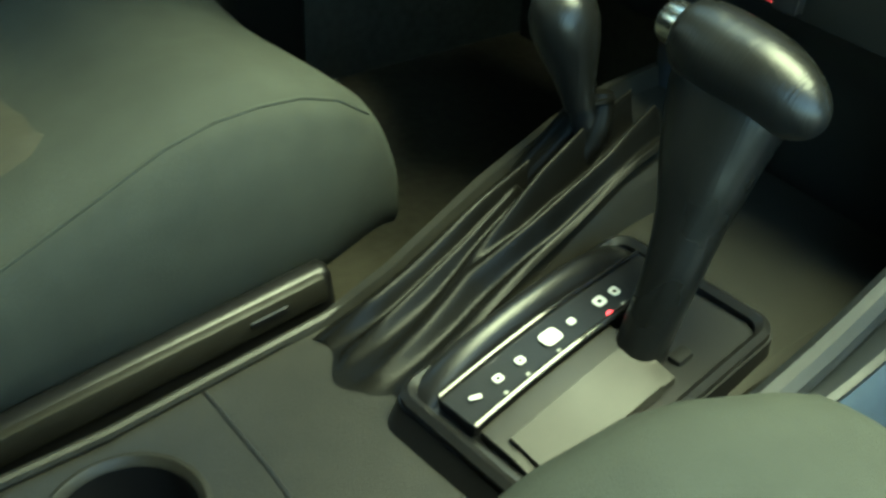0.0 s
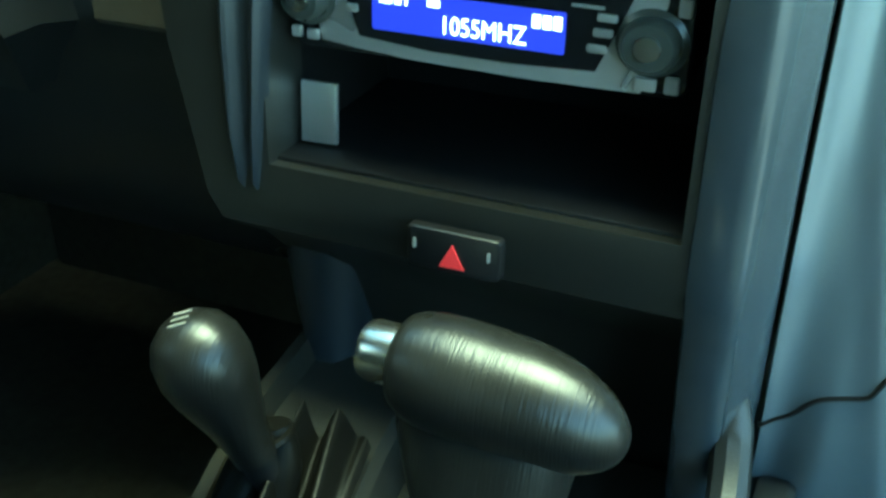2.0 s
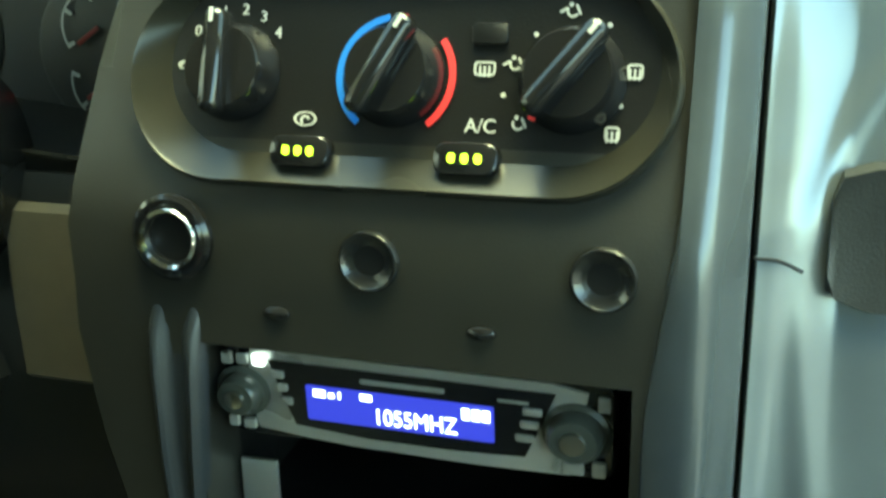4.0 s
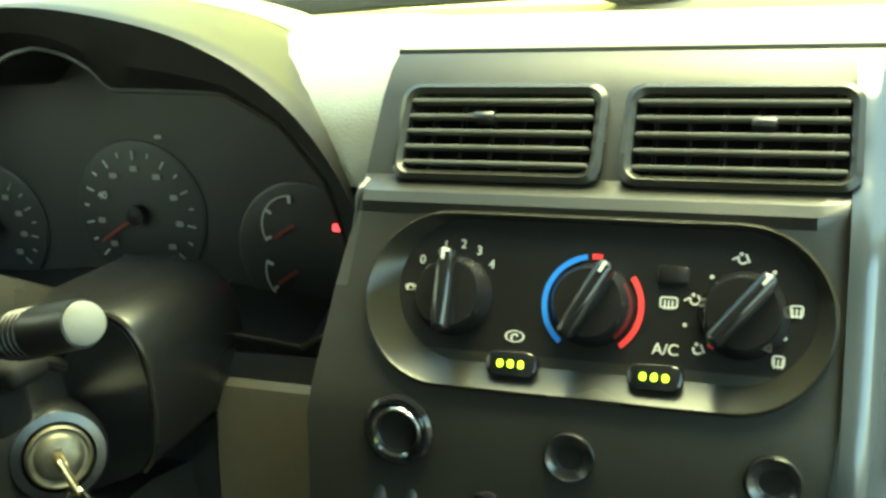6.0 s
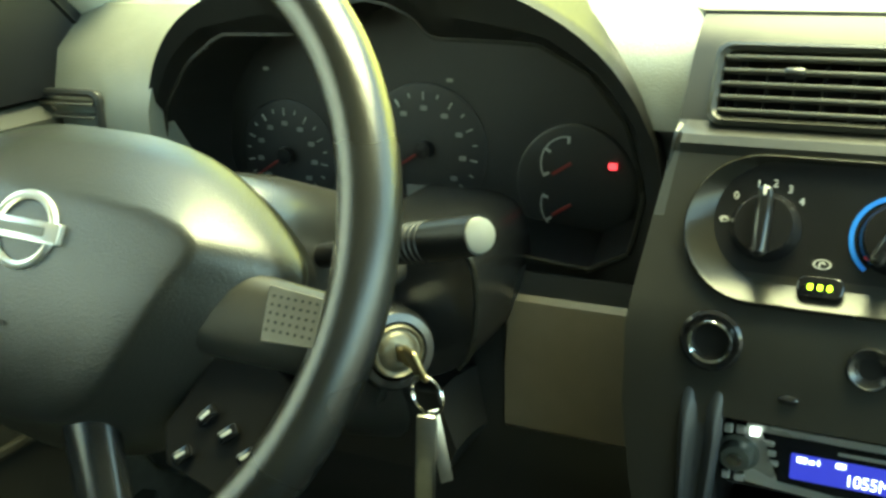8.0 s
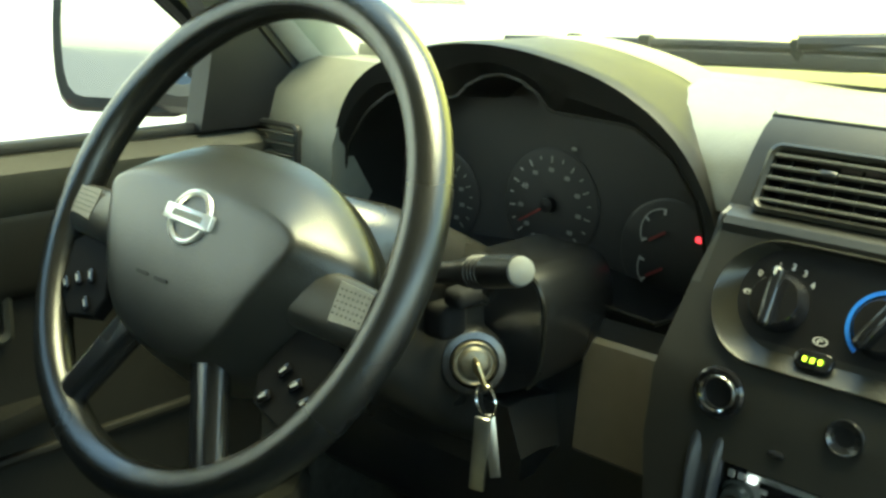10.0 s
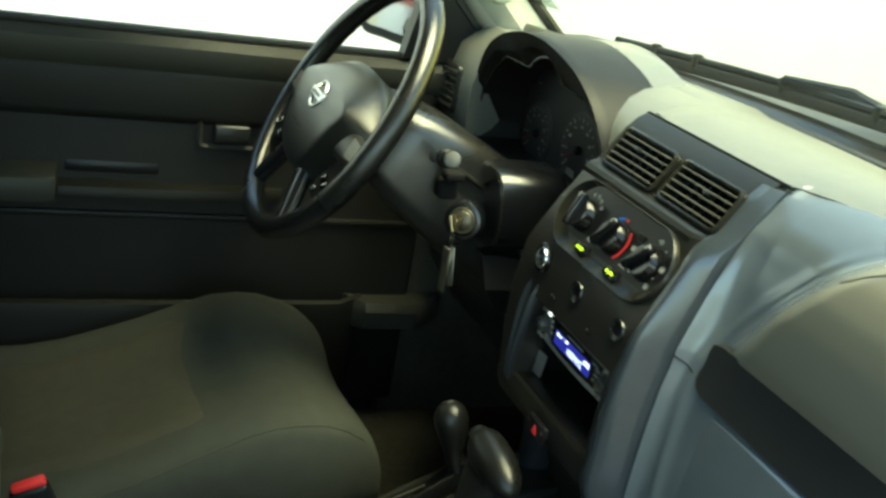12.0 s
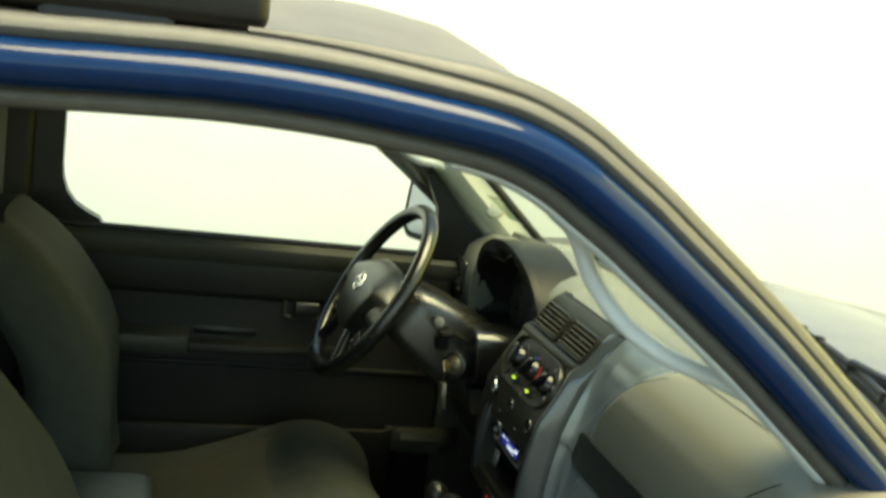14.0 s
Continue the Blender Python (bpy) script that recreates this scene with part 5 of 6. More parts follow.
part("emblem_mark", plate(rrect(0.036, 0.0052, 0.001, 2), em @ pose(0, 0, 0.0042), 0.0003), SMOKE, sw, "dark plain bar on the emblem")
for bx in (-0.02, 0.004):
    part("cover_mark", plate(rrect(0.016, 0.003, 0.001, 2), wm @ pose(bx - 0.004, -0.052, 0.0318, 9), 0.0005), BLACK, sw)

col = thing("steering_column", (-0.43, 0.5, 0.93), "dark plastic steering column shroud with ignition lock", "steering column")
cd = Vector((0, math.cos(WT), -math.sin(WT)))
cu, cx_ = Vector((0, math.sin(WT), math.cos(WT))), Vector((1, 0, 0))
secs = []
for s, w, h, off in ((0.035, 0.10, 0.09, 0.0), (0.06, 0.155, 0.115, 0.002), (0.10, 0.185, 0.135, 0.002), (0.17, 0.20, 0.155, 0.0), (0.25, 0.205, 0.17, -0.005), (0.36, 0.20, 0.17, -0.005)):
    c = WC + cd * s + cu * off
    secs.append([c + cx_ * x + cu * y for x, y in rrect(w, h, 0.03, 4)])
part("shroud", loft(secs), COLUMN_LIT, col, "charcoal shroud, light put into its colour")
part("collar", lathe([(0.055, -0.03), (0.06, -0.05), (0.058, -0.075)], wm, 28), HUB, col, "grey collar behind the wheel")
part("shroud_edge", tube([WC + cd * s + cx_ * 0.1045 + cu * 0.03 for s in (0.12, 0.2, 0.3)], 0.004, 8), DECK, col)
igm = axes((-0.314, 0.496, 0.928), (0.72, -0.66, 0.15))
part("lock_bezel", lathe([(0.030, -0.03), (0.030, 0.0), (0.027, 0.005), (0.0215, 0.006), (0.0202, 0.0)], igm, 30, caps=False), SATIN, col)
lf = part("lock_face", lathe([(0.0196, -0.002), (0.0192, 0.0066), (0.0178, 0.0076), (0.0160, 0.0062), (0.0146, 0.0062), (0.0132, 0.0078), (0.0098, 0.009), (0.0, 0.0095)], igm, 30, caps=False), LOCKM, col, "worn steel lock face")
part("keyhole", moved(box((0, 0, 0.0096), (0.004, 0.013, 0.001), 0.0003, 1), igm), BLACK, lf)
EAR = [(-0.36, 1.000), (-0.315, 1.012), (-0.283, 1.010), (-0.270, 1.0), (-0.264, 0.98), (-0.266, 0.945), (-0.276, 0.91), (-0.305, 0.890), (-0.36, 0.88)]
ear = [(p.x, p.y) for p in spline([(x, z, 0) for x, z in EAR], 3, closed=True)]
part("lock_housing", loft([yz(o, y, -0.12) for o, y in ((polar(ear, Vector((-0.315, 0.95)), 40), 0.62), (polar(ear, Vector((-0.315, 0.95)), 40), 0.522), ([(lerp(-0.315, x, 0.965), lerp(0.95, z, 0.965)) for x, z in polar(ear, Vector((-0.315, 0.95)), 40)], 0.514), ([(lerp(-0.315, x, 0.80), lerp(0.95, z, 0.80)) for x, z in polar(ear, Vector((-0.315, 0.95)), 40)], 0.516))]), SATIN, col, "dark lock housing", 30)
# lighter line laid along the housing's edge in place of its highlight
part("housing_edge", tube([(x, 0.516 - 0.12 * (z - 1.05), z) for x, z in ear[3:20]], 0.0018, 6), RIM, col, "lighter edge line, highlight put into its colour")
part("lock_button", box((-0.318, 0.462, 0.974), (0.026, 0.03, 0.030), 0.007, 3), MATT, col)
part("lock_button", box((-0.300, 0.462, 0.998), (0.022, 0.03, 0.016), 0.006, 3), MATT, col)
stalk = thing("indicator_stalk", (-0.34, 0.43, 1.0), "dark column stalk with a pale round end", "stalk")
sp0, sp1 = Vector((-0.335, 0.445, 1.012)), Vector((-0.214, 0.419, 1.047))
part("lever", tube([sp0.lerp(sp1, t) for t in (0, 0.2, 0.45, 0.55, 0.8, 1.0)], [0.008, 0.0085, 0.0095, 0.0120, 0.0125, 0.0118], 16), BLACK, stalk)
for k in range(4):
    part("grip_ring", lathe([(0.0118, 0), (0.0130, 0.0008), (0.0118, 0.0016)], axes(sp0.lerp(sp1, 0.60 + 0.035 * k), sp1 - sp0), 18, caps=False), BLACK, stalk)
part("end_cap", lathe([(0.0105, 0), (0.0102, 0.003), (0.0075, 0.0042), (0, 0.0046)], axes(sp1, sp1 - sp0 + Vector((0, -0.05, 0))), 20, caps=False), ENDCAP, stalk, "pale grey end cap")
keys = thing("car_keys", (-0.30, 0.49, 0.9), "brass key in the ignition with a ring and hanging fob", "keys")
part("key", moved(box((0, 0, 0.020), (0.004, 0.010, 0.028), 0.001), igm), BRASS, keys)
part("key_head", moved(box((0, 0, 0.042), (0.004, 0.024, 0.022), 0.004, 3), igm @ pose(0, 0, 0, 0, 0, 20)), BRASS, keys, "brass key head")
kr = igm @ Vector((0.004, -0.010, 0.050))
part("key_ring", tube([kr + Vector((0.0135 * math.cos(a), -0.004 * math.cos(a), -0.011 + 0.0135 * math.sin(a))) for a in np.linspace(0, 2 * math.pi, 28, endpoint=False)], 0.0013, 6, closed=True, up=(0.3, 1, 0)), CHROME, keys, "steel split ring")
part("fob", box((kr.x - 0.002, kr.y - 0.002, kr.z - 0.058), (0.014, 0.004, 0.070), 0.002, rot=(6, 4, 20)), STEEL, keys, "grey metal fob")
part("spare_key", box((kr.x + 0.006, kr.y + 0.004, kr.z - 0.050), (0.009, 0.002, 0.055), 0.001, rot=(-4, -8, 40)), STEEL, keys)

# ---- centre console, levers ----
def deck_z(y):
    return float(np.interp(y, [-0.1, 0.1, 0.25, 0.45, 0.6], [0.555, 0.562, 0.583, 0.612, 0.62]))


def edge_x(y):
    """Left edge of the console."""
    return float(np.interp(y, [0.0, 0.27, 0.40, 0.58], [-0.079, -0.083, -0.107, -0.116]))


cons = thing("centre_console", (0, 0.2, FLOOR), "grey plastic floor console between the seats", "console")
rows = []
for y in (-0.09, 0.0, 0.10, 0.16, 0.165, 0.25, 0.35, 0.45, 0.58):
    z = deck_z(y)
    xl = edge_x(y)
    xr = 0.117
    rows.append([(xl - 0.03, y, FLOOR), (xl - 0.006, y, z - 0.03), (xl, y, z - 0.004), (xl + 0.006, y, z), (xr - 0.006, y, z), (xr, y, z - 0.004), (xr + 0.008, y, z - 0.03), (xr + 0.03, y, FLOOR)])
CUPS = ((-0.016, 0.09), (0.066, 0.03))
wells = [lathe([(0.0385, -0.075), (0.0405, 0.03)], axes((cx, cy, deck_z(cy)), (0, -0.06, 1)), 36) for cx, cy in CUPS]
part("deck", carve(carve(loft(rows), wells[0]), wells[1]), DECK, cons, "grey grained deck", 30)
part("left_edge", tube([(edge_x(y) + 0.002, y, deck_z(y) + 0.002) for y in np.linspace(-0.05, 0.52, 12)], 0.004, 8), DECK, cons)
part("deck_seam", tube([(-0.075, 0.163, deck_z(0.163)), (0.0, 0.166, deck_z(0.163)), (0.06, 0.165, deck_z(0.163))], 0.0014, 6), BLACK, cons, "dark joint")
for cx, cy in CUPS:
    cup = part("cup_holder", lathe([(0.046, 0.0), (0.046, 0.004), (0.043, 0.005), (0.040, 0.002), (0.039, 0.0)], axes((cx, cy, deck_z(cy)), (0, -0.06, 1)), 36, caps=False), DECK, cons, "round cup holder rim")
    part("well", lathe([(0.0395, 0.0), (0.036, -0.068), (0.0, -0.07)], axes((cx, cy, deck_z(cy)), (0, -0.06, 1)), 30, caps=False), BLACK, cup)

# armrest box
arm = thing("armrest_box", (-0.03, -0.3, FLOOR), "grey vinyl console armrest box between the seats", "armrest")
part("box", box((-0.035, -0.33, 0.525), (0.17, 0.44, 0.325), 0.02, 3), DARK, arm)
part("lid", loft([[(-0.035 + x * k, y - 0.022, 0.728 + zz * k2) for x, zz in rrect(0.180, 0.066, 0.026, 5)] for y, k, k2 in ((-0.56, 0.9, 0.7), (-0.54, 1, 0.95), (-0.3, 1, 1), (-0.12, 1, 1), (-0.095, 0.98, 0.95), (-0.083, 0.9, 0.8), (-0.078, 0.75, 0.6))]), VINYL, arm, "soft vinyl lid", 50)
part("lid_seam", box((-0.035, -0.33, 0.690), (0.176, 0.45, 0.006), 0.002), BLACK, arm)


def buckle(x, y, z, lean):
    b = thing("seat_belt_buckle", (x, y, 0.5), "black seat belt buckle with a red release button", "seat belt buckle", "belt buckles")
    m = pose(x, y, z, 20, lean, 0)
    part("body", moved(box((0, 0, -0.03), (0.022, 0.046, 0.07), 0.006, 3), m), BLACK, b)
    part("button", moved(box((0, 0.002, 0.006), (0.014, 0.04, 0.012), 0.004, 2), m), RED, b, "red release button")
    part("strap", moved(box((0, 0, -0.12), (0.008, 0.035, 0.14), 0.002), m), BLACK, b)


buckle(-0.147, -0.07, 0.632, 4)
buckle(0.10, -0.06, 0.60, -4)

# gear selector
gear = thing("gear_selector", (0.07, 0.33, 0.59), "automatic gear selector lever with marked black gate", "gear lever")
tilt = math.degrees(math.atan2(0.03, 0.2))
gp = pose(0.056, 0.340, deck_z(0.340) + 0.003, tilt, 0, 6)
HL = 0.094  # half the gate's length
part("gate_skirt", loft([[gp @ Vector((x * k + 0.001, y * k2 - d, h)) for x, y in rrect(0.122, 2 * HL + 0.006, 0.014)] for k, k2, d, h in ((1.03, 1.10, 0.012, -0.022), (1.02, 1.05, 0.006, -0.006), (1.0, 1.0, 0.0, 0.010))]), BLACK, gear, "black gate skirt", 40)
part("gate_frame", ringplate([(x + 0.001, y) for x, y in rrect(0.120, 2 * HL + 0.004, 0.014)], [(x + 0.001, y) for x, y in rrect(0.106, 2 * HL - 0.012, 0.010)], gp @ pose(0, 0, 0.009), 0.006, 0.003), BLACK, gear, "black gate frame")
ridge = []
for y in np.linspace(-HL + 0.004, HL - 0.002, 22):
    k = max(0.03, 1 - (abs(y) / HL) ** 6)
    hh = (0.010 + 0.016 * math.cos(y * 14)) * k
    ridge.append([(-0.047 + 0.013 * math.cos(q), y, 0.006 + hh * math.sin(q)) for q in np.linspace(0, math.pi, 13)])
part("side_ridge", moved(loft(ridge), gp), BLACK, gear, "satin black side ridge", 60)
arch_h = lambda y: 0.017 + 0.008 * math.cos(y * 15)
part("letter_strip", moved(loft([[(-0.034, y, 0.004), (-0.006, y, 0.004), (-0.006, y, arch_h(y)), (-0.034, y, arch_h(y) - 0.001)] for y in np.linspace(-HL + 0.012, HL - 0.012, 14)]), gp), BLACK, gear, "black indicator strip")
for ex, er in ((-0.005, 0.0022), (-0.0335, 0.0016)):
    part("strip_edge", moved(tube([(ex, y, arch_h(y) + 0.0005) for y in np.linspace(-HL + 0.012, HL - 0.012, 14)], er, 8), gp), GLOSS, gear)
slide_z = lambda y, dx: arch_h(y) - 0.003 - dx
part("slide", moved(loft([[(-0.003, y, 0.003), (0.044, y, 0.003), (0.044, y, slide_z(y, 0.006)), (0.022, y, slide_z(y, 0.001)), (-0.003, y, slide_z(y, 0.0))] for y in np.linspace(-HL + 0.014, 0.022, 14)]), gp), SLIDEM, gear, "pewter slide plate")
part("slide_step", moved(loft([[(0.012, y, 0.003), (0.045, y, 0.003), (0.045, y, slide_z(y, 0.002)), (0.014, y, slide_z(y, -0.0035)), (0.012, y, slide_z(y, 0.0))] for y in np.linspace(-HL + 0.020, 0.010, 12)]), gp), SLIDEM, gear, "raised pewter step")
part("slot_floor", moved(box((0.020, 0.055, 0.006), (0.048, 0.066, 0.004), 0.001), gp), MATT, gear, "dark open slot")
part("slot_catch", moved(box((0.034, 0.040, 0.010), (0.010, 0.014, 0.008), 0.003, 2), gp), MATT, gear, "small dark catch")
for w, h, my, tn in ((0.0030, 0.0075, -0.069, -20), (0.0052, 0.0065, -0.052, 0), (0.0055, 0.006, -0.035, 0), (0.0105, 0.013, -0.011, 0), (0.0048, 0.005, 0.006, 0), (0.0075, 0.0075, 0.030, 0), (0.0070, 0.006, 0.043, 0)):
    lit = my == -0.011
    outer, inner = rrect(w, h, 0.3 * w, 3), [(x * 0.42, y * 0.42) for x, y in rrect(w, h, 0.3 * w, 3)]
    mm_ = gp @ pose(-0.0185, my, arch_h(my) + 0.0004, 15 * 0.008 * math.sin(my * 15) * 57, 0, tn)
    part("gear_mark", plate(outer, mm_, 0.0005) if lit or w < 0.005 else ringplate(outer, inner, mm_, 0.0005), WHITE, gear, "worn white gear letter")
    if w > 0.005:
        part("gear_mark", plate(rrect(0.0025, 0.0025, 0.0006, 2), mm_ @ pose(0.0105, -0.004, 0), 0.0004), GREYP, gear, "small grey gate mark")
part("gear_lamp", moved(lathe([(0.0026, 0), (0.0024, 0.0008), (0.0, 0.001)], gp @ pose(-0.0075, 0.027, arch_h(0.027)), 12, caps=False), Matrix.Identity(4)), REDLED, gear, "small red lamp")
st0, st1 = Vector((0.071, 0.358, 0.600)), Vector((0.062, 0.418, 0.758))
KN = mat("worn dark knob plastic", (0.0055, 0.0056, 0.0054), 0.30, vary=0.3, scale=200, bump=0.3, bump_scale=1.0, spec=0.34, stretch=(1100, 60, 60))
kn = []
for x, ry, rz, dz in ((0.012, 0.013, 0.012, 0.004), (0.014, 0.018, 0.017, 0.003), (0.020, 0.0215, 0.0215, 0.002), (0.035, 0.0245, 0.0245, 0.0), (0.053, 0.025, 0.025, -0.002), (0.070, 0.0235, 0.024, -0.003), (0.086, 0.0195, 0.0205, -0.005), (0.098, 0.0135, 0.0145, -0.007), (0.104, 0.0075, 0.008, -0.008), (0.106, 0.003, 0.003, -0.008)):
    kn.append(Vector((x, ry, rz, dz)))
smooth = lambda rows: [a.lerp(b, k / 4) + (k * (4 - k) / 16) * ((a - p) - (q - b)) * 0.25 for p, a, b, q in zip([rows[0]] + rows, rows, rows[1:], rows[2:] + [rows[-1]]) for k in range(4)] + [rows[-1]]
kn = [[(p[0], 0.421 + p[1] * math.cos(a), 0.772 + p[3] + p[2] * math.sin(a)) for a in np.linspace(0, 2 * math.pi, 36, endpoint=False)] for p in smooth(kn)]
stem = []
for t, rx, ry, dx in ((0, 0.0150, 0.0160, 0), (0.08, 0.0144, 0.0155, 0), (0.3, 0.0148, 0.0155, 0), (0.45, 0.0168, 0.0165, -0.0010), (0.6, 0.0208, 0.0180, -0.0038), (0.72, 0.0272, 0.0198, -0.0070), (0.82, 0.0315, 0.0208, -0.0092), (0.92, 0.0358, 0.0215, -0.0103), (1.0, 0.0385, 0.0208, -0.0105), (1.06, 0.037, 0.017, -0.0105)):
    stem.append(Vector((t, rx, ry, dx)))
stem = [[(lerp(st0.x, st1.x, p[0]) + p[3] + p[1] * math.copysign(abs(math.cos(a)) ** 0.85, math.cos(a)), lerp(st0.y, st1.y, p[0]) + p[2] * math.sin(a) * 0.95, lerp(st0.z, st1.z, p[0]) - 0.25 * p[2] * math.sin(a)) for a in np.linspace(0, 2 * math.pi, 36, endpoint=False)] for p in smooth(stem)]
part("stem", loft(stem), KN, gear, "dark lever stem flaring into the knob", 60)
part("knob", loft(kn), KN, gear, "smooth dark T-shaped knob", 60)
part("release_button", lathe([(0.0125, -0.004), (0.0125, 0.010), (0.011, 0.013), (0.0, 0.0135)], axes((0.011, 0.421, 0.776), (-1, 0, 0)), 22, caps=False), STEEL, gear, "silver release button")

# transfer lever with long gaiter
tl = thing("transfer_lever", (-0.07, 0.36, 0.6), "short transfer lever with round knob and folded black gaiter", "gear lever")
ramp = []
for y, z in ((0.20, 0.572), (0.24, 0.583), (0.30, 0.602), (0.38, 0.631), (0.45, 0.656), (0.50, 0.668), (0.58, 0.672)):
    xl = edge_x(y) - 0.002
    xr_ = float(np.interp(y, [0.2, 0.26, 0.45, 0.58], [0.008, 0.004, -0.034, -0.045]))
    ramp.append([(xl - 0.02, y, FLOOR + 0.05), (xl - 0.004, y, z - 0.02), (xl, y, z), (xl + 0.008, y, z + 0.002), (xl + 0.012, y, z - 0.012), (xr_ - 0.010, y, z - 0.016), (xr_ - 0.002, y, z - 0.016), (xr_ + 0.003, y, z - 0.022), (xr_ + 0.008, y, deck_z(y) - 0.006), (0.012, y, FLOOR + 0.05)])
part("ramp", loft(ramp), DECK, cons, "raised grey gaiter surround", 30)
gz_ = lambda y: float(np.interp(y, [0.2, 0.24, 0.30, 0.38, 0.45, 0.52], [0.577, 0.586, 0.603, 0.629, 0.652, 0.668]))
gl_ = lambda y: edge_x(y) + 0.010
gr_ = lambda y: float(np.interp(y, [0.2, 0.24, 0.30, 0.36, 0.43, 0.50], [0.006, 0.004, -0.006, -0.018, -0.030, -0.040]))
# folds: each crest is (t, u, height) along the gaiter, t from its near end and u from its outer edge
CRESTS = [
    [(0.0, 0.10, 0.004), (0.12, 0.13, 0.015), (0.5, 0.15, 0.019), (0.72, 0.16, 0.018), (0.85, 0.2, 0.004)],
    [(0.02, 0.36, 0.005), (0.15, 0.37, 0.013), (0.4, 0.38, 0.015), (0.60, 0.34, 0.021), (0.66, 0.34, 0.003)],
    [(0.30, 0.62, 0.004), (0.45, 0.56, 0.016), (0.65, 0.54, 0.027), (0.85, 0.50, 0.034), (1.0, 0.45, 0.036)],
    [(0.02, 0.70, 0.004), (0.20, 0.70, 0.010), (0.36, 0.66, 0.015), (0.55, 0.78, 0.021), (0.8, 0.80, 0.024), (1.0, 0.72, 0.026)],
    [(0.05, 0.93, 0.003), (0.3, 0.92, 0.008), (0.7, 0.94, 0.009), (1.0, 0.93, 0.010)],
]
rows = []
for t in np.linspace(0, 1, 56):
    t = float(t)
    y = lerp(0.232, 0.486, t)
    a, b = gl_(y), gr_(y)
    row = []
    for u in np.linspace(0, 1, 81):
        u = float(u)
        h = 0.003 * math.sin(math.pi * u) ** 0.5 - 0.014 * math.exp(-((u - 0.34) / 0.12) ** 2) * min(1, max(0, (t - 0.55) * 5))
        bulge = max(0.0, h) ** 3
        for c in CRESTS:
            if c[0][0] <= t <= c[-1][0]:
                cu_ = float(np.interp(t, [p[0] for p in c], [p[1] for p in c]))
                ch = float(np.interp(t, [p[0] for p in c], [p[2] for p in c]))
                bulge += (ch * math.exp(-(abs(u - cu_) / 0.11) ** 1.8)) ** 3
        h = (bulge ** (1 / 3) if h >= 0 else h + bulge ** (1 / 3)) + 0.0008 * math.sin(14 * t + 9 * u)
        row.append((lerp(a, b, u), y + 0.006 * math.sin(9 * u), gz_(y) - 0.006 + h))
    rows.append(row)
part("gaiter", sheet(rows), BOOT, tl, "folded black leatherette gaiter", 80)


def neck(pts, radii):
    p = spline(pts, 6)
    r = [float(np.interp(i / (len(p) - 1), np.linspace(0, 1, len(radii)), radii)) for i in range(len(p))]
    part("gaiter_neck", tube(p, r, 14), BOOT, tl, "gathered gaiter neck", 70)


neck([(-0.088, 0.408, 0.630), (-0.082, 0.436, 0.662), (-0.076, 0.446, 0.690)], [0.012, 0.0125, 0.009])
neck([(-0.066, 0.430, 0.640), (-0.066, 0.446, 0.672), (-0.070, 0.450, 0.694)], [0.010, 0.011, 0.008])
part("gaiter_tie", tube([(-0.074 + 0.0135 * math.cos(a), 0.446 + 0.0135 * math.sin(a), 0.688 + 0.004 * math.cos(a)) for a in np.linspace(0, 2 * math.pi, 20, endpoint=False)], 0.0022, 6, closed=True), BOOT, tl)
part("stem", tube([(-0.066, 0.445, 0.655), (-0.077, 0.434, 0.700), (-0.088, 0.427, 0.739)], [0.010, 0.0105, 0.0125], 12), BLACK, tl)
kb = [(0.0105, -0.056), (0.0118, -0.046), (0.0140, -0.034), (0.0172, -0.023), (0.0205, -0.012), (0.0225, 0.0), (0.0215, 0.010), (0.0178, 0.018), (0.0115, 0.0235), (0.005, 0.0255)]
part("knob", lathe(kb, axes((-0.088, 0.427, 0.739), (-0.34, -0.13, 1)), 26), KN, tl, "round dark knob", 60)
for i in range(3):
    part("knob_mark", moved(box((0, 0, 0), (0.0012, 0.009, 0.0006), 0.0002, 1), axes((-0.0962, 0.4239, 0.7635), (-0.34, -0.13, 1)) @ pose(-0.005 + 0.005 * i, 0, -0.0004)), GAUGEP, tl)
# silver flange where the stack meets the console
part("side_flange", tube(spline([(0.131, 0.540, 0.73), (0.134, 0.530, 0.70), (0.139, 0.505, 0.675), (0.142, 0.46, 0.655), (0.146, 0.40, 0.638), (0.150, 0.32, 0.622), (0.152, 0.2, 0.61)], 4), [0.002, 0.004, 0.006, 0.008] + [0.010] * 21, 10, squash=1.0), LEDGE, cons, "dark flange")
part("side_ledge", loft([[(0.149, y, z + 0.001), (0.152, y, z + 0.004), (0.164, y, z + 0.007), (0.168, y, z + 0.005), (0.168, y, z - 0.01), (0.149, y, z - 0.01)] for y, z in ((0.18, 0.60), (0.32, 0.615), (0.42, 0.635), (0.48, 0.652), (0.53, 0.657), (0.57, 0.645))]), LEDGE, cons, "dark navy ledge")
part("side_panel", loft([[(0.150, y, z - 0.002), (0.168, y, z + 0.001), (0.172, y, z - 0.01), (0.175, y, FLOOR + 0.02), (0.14, y, FLOOR + 0.02)] for y, z in ((0.18, 0.60), (0.32, 0.615), (0.42, 0.635), (0.48, 0.652), (0.53, 0.657), (0.575, 0.645))]), SILVER_SHADE, cons, "silver side panel, shade put into its colour")


# ---- seats ----
def top_z(u, v):
    """Height of a cushion's top: u across (-1 to 1), v along (0 rear, 1 front)."""
    return 0.048 * abs(u) ** 2.2 - 0.006 * (1 - u * u)


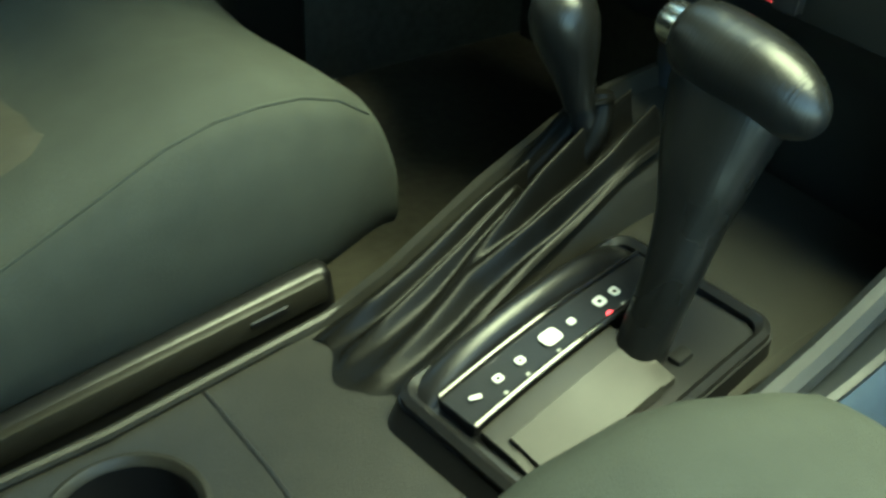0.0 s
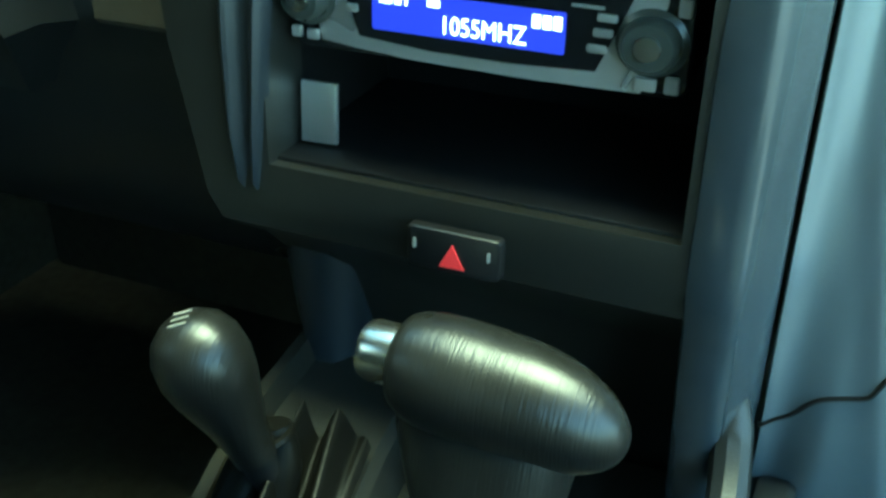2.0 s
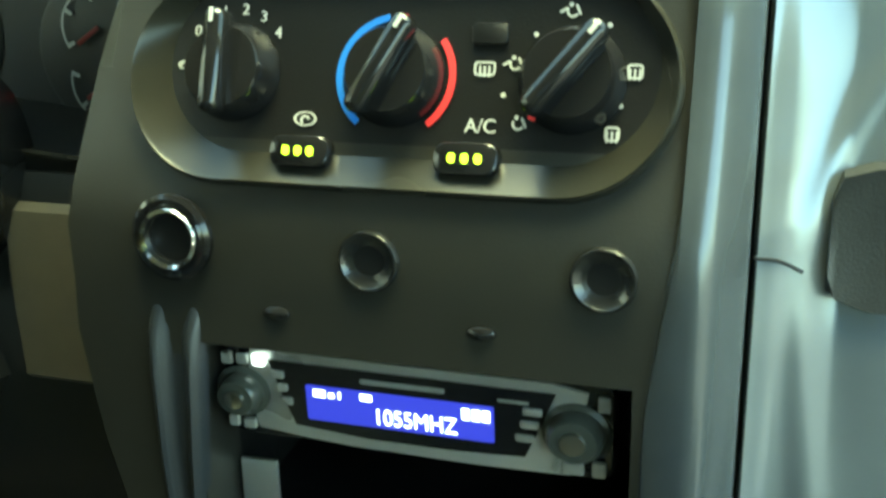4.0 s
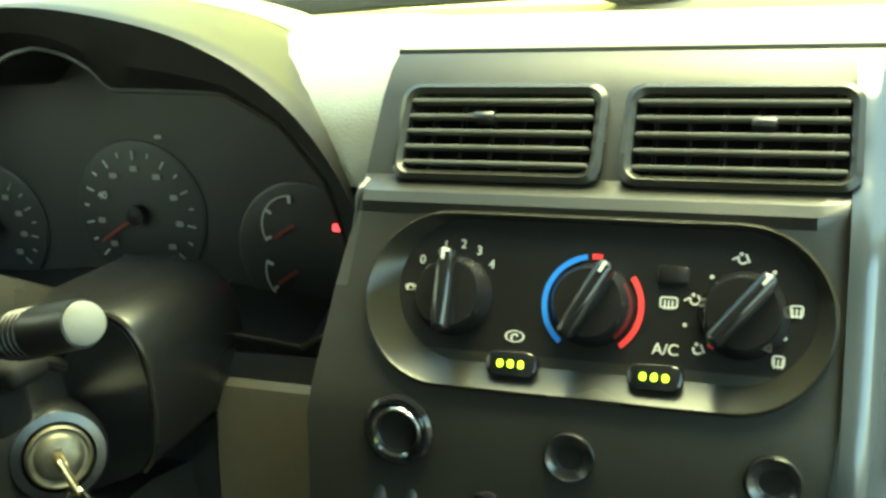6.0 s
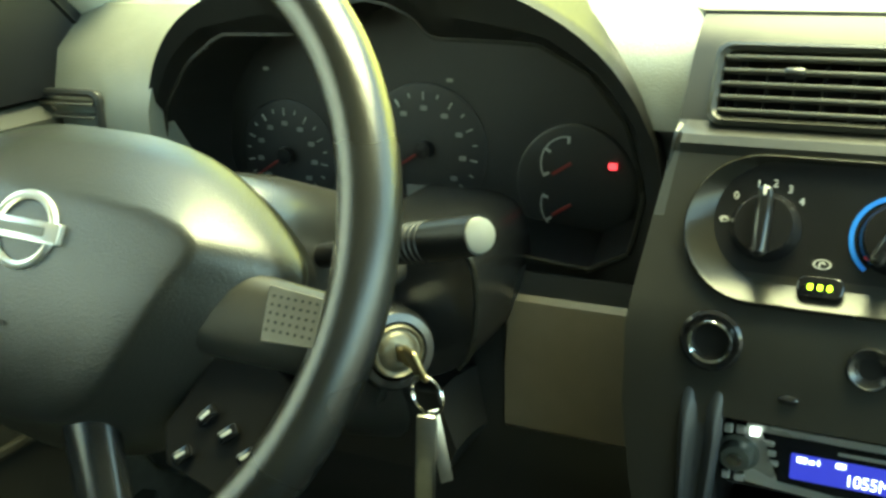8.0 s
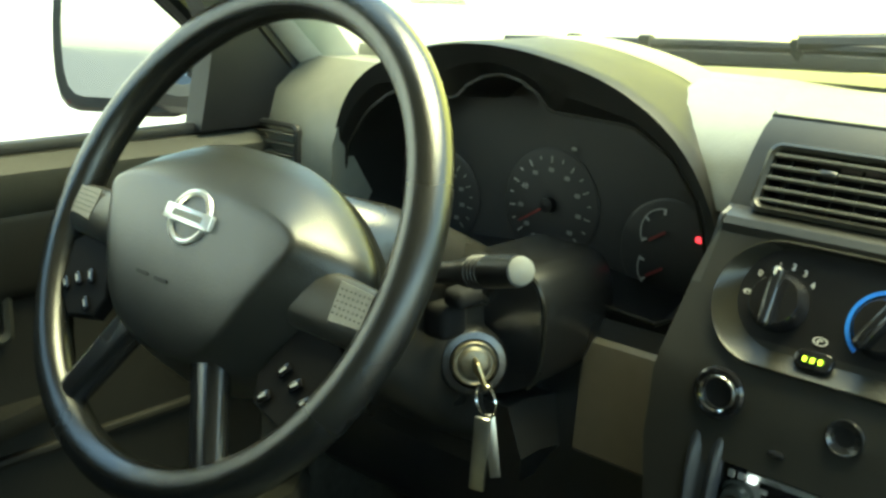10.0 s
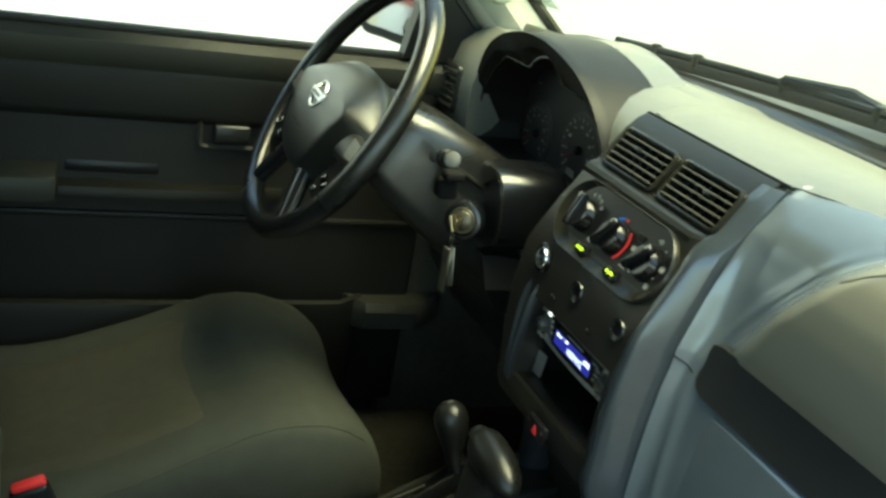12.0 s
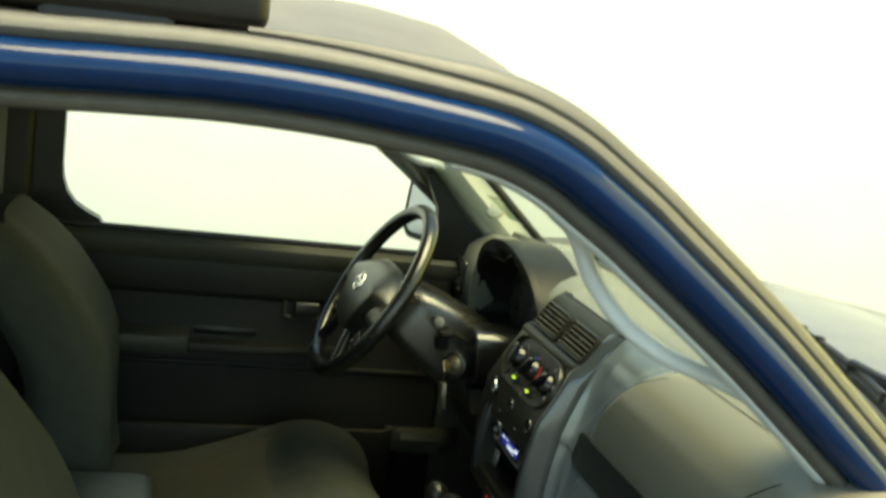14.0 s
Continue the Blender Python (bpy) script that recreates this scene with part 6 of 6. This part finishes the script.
def crown(y, y1):
    return float(np.interp(y - y1 + 0.405, [-0.25, -0.06, 0.05, 0.145, 0.20, 0.24, 0.29, 0.34, 0.375, 0.395, 0.405], [0.548, 0.556, 0.590, 0.634, 0.660, 0.670, 0.666, 0.648, 0.618, 0.585, 0.55]))


def seat(cx, label, name, y0=-0.20, y1=0.405, rise=0.0, back=0.0):
    s = thing(name, (cx, 0.1, FLOOR), label, "car seat", "front seats")
    hw = 0.235
    secs = []
    for v in (0.0, 0.05, 0.2, 0.3, 0.4, 0.5, 0.6, 0.68, 0.75, 0.8, 0.86, 0.9, 0.93, 0.955, 0.975, 0.99, 1.0):
        y = lerp(y0, y1, v)
        zt = crown(y, y1)
        w = hw * (1.0 if v < 0.7 else 1 - 0.22 * ((v - 0.7) / 0.3) ** 2)
        zb = 0.47 + (0.0 if v < 0.85 else 0.02 * (v - 0.85) / 0.15)
        ring = []
        n = 40
        for k in range(n):
            a = 2 * math.pi * k / n
            c, d = math.cos(a), math.sin(a)
            u = math.copysign(abs(c) ** 0.55, c)
            q = math.copysign(abs(d) ** 0.55, d)
            mid, half = (zt + zb) / 2, max(0.012, (zt - zb) / 2)
            z = mid + half * q + (top_z(u, v) if q > 0 else 0) * max(0, q)
            ring.append((cx + w * u * (1 - 0.05 * max(0, -q)), y + 0.012 * noise.noise(Vector((u * 2, v * 6, cx))) * 0.3, z + 0.004 * noise.noise(Vector((u * 4, v * 7, cx)))))
        secs.append(ring)
    part("cushion", loft(secs), CLOTH, s, "grey cloth cushion", 60)
    ins = []
    for v in np.linspace(0.12, 0.605, 11):
        e = 0.0 if 0.13 < v < 0.60 else 0.014
        ins.append([(cx + hw * u, lerp(y0, y1, v), crown(lerp(y0, y1, v), y1) + 0.005 + top_z(u, v) - (0.014 if abs(u) > 0.64 else 0) - e) for u in np.linspace(-0.68, 0.68, 15)])
    part("insert", sheet(ins), CLOTH2, s, "lighter woven centre insert")
    for sx in ((1,) if cx < 0 else ()):
        seam = [(cx + sx * hw * (0.992 if v < 0.7 else 0.992 - 0.22 * ((v - 0.7) / 0.3) ** 2), lerp(y0, y1, v), crown(lerp(y0, y1, v), y1) + 0.012 - 0.05 * max(0, v - 0.8)) for v in np.linspace(0.1, 0.93, 16)]
        part("side_seam", tube(seam, 0.0013, 6), CLOTH, s)
    inner = 1 if cx < 0 else -1
    part("side_trim", box((cx + 0.238 * inner, 0.13, 0.497), (0.022, 0.36, 0.05), 0.008, 3, rot=(8, 0, 0)), BLACK, s, "dark plastic side trim")
    strip_ = part("side_trim_strip", box((cx + 0.246 * inner, 0.155, 0.512), (0.014, 0.29, 0.024), 0.004, 2, rot=(8, 0, 0)), DECK, s, "grey trim strip")
    part("slot", box((cx + 0.2535 * inner, 0.25, 0.527), (0.002, 0.03, 0.006), 0.001, 1, rot=(8, 0, 0)), BLACK, strip_)
    part("base", box((cx, 0.06, 0.42), (0.38, 0.46, 0.10), 0.02), BLACK, s)
    for rx in (-0.17, 0.17):
        part("rail", box((cx + rx, 0.06, FLOOR + 0.02), (0.04, 0.56, 0.035), 0.006), STEEL, s)
    for o in s.children:
        if o.name.split(".")[0] in ("cushion", "insert", "insert_seam", "side_seam"):
            o.location.z += rise
    secs = []
    front = [(0.60, -0.17), (0.72, -0.18), (0.80, -0.18), (0.87, -0.187), (0.93, -0.207), (1.02, -0.262), (1.08, -0.31), (1.12, -0.355), (1.15, -0.40)]
    if cx > 0:
        front = [(0.60, -0.145), (0.72, -0.155), (0.80, -0.19), (0.87, -0.22), (0.93, -0.25), (1.02, -0.31), (1.10, -0.37), (1.15, -0.43)]
    for v in (0.0, 0.06, 0.2, 0.3, 0.4, 0.5, 0.6, 0.7, 0.8, 0.9, 0.96, 0.99, 1.0):
        zc = lerp(0.60, 1.155, v)
        fy = float(np.interp(zc, [p[0] for p in front], [p[1] for p in front])) + back
        th = 0.075 * (1 if v < 0.8 else 1 - 0.5 * ((v - 0.8) / 0.2) ** 2)
        w = 0.238 * (1 - 0.30 * max(0, (v - 0.4) / 0.6) ** 2)
        if v in (0.0, 1.0):
            w, th = w * 0.9, th * 0.5
        yc = fy - th - 0.008
        ring = []
        n = 40
        for k in range(n):
            a = 2 * math.pi * k / n
            c, d = math.cos(a), math.sin(a)
            u = math.copysign(abs(c) ** 0.6, c)
            q = math.copysign(abs(d) ** 0.7, d)
            bol = 0.05 * abs(u) ** 3 if q > 0 else 0
            ring.append((cx + w * u, yc + th * q + bol * max(0, q), zc + 0.3 * th * q + 0.004 * noise.noise(Vector((u * 4, v * 7, cx + 3)))))
        secs.append(ring)
    part("backrest", loft(secs), CLOTH, s, "grey cloth backrest", 60)
    return s


seat(-0.415, "grey cloth driver seat with lighter woven insert", "driver_seat")
seat(0.380, "grey cloth passenger seat beside the open door", "passenger_seat", -0.22, 0.395, 0.045, 0.0)
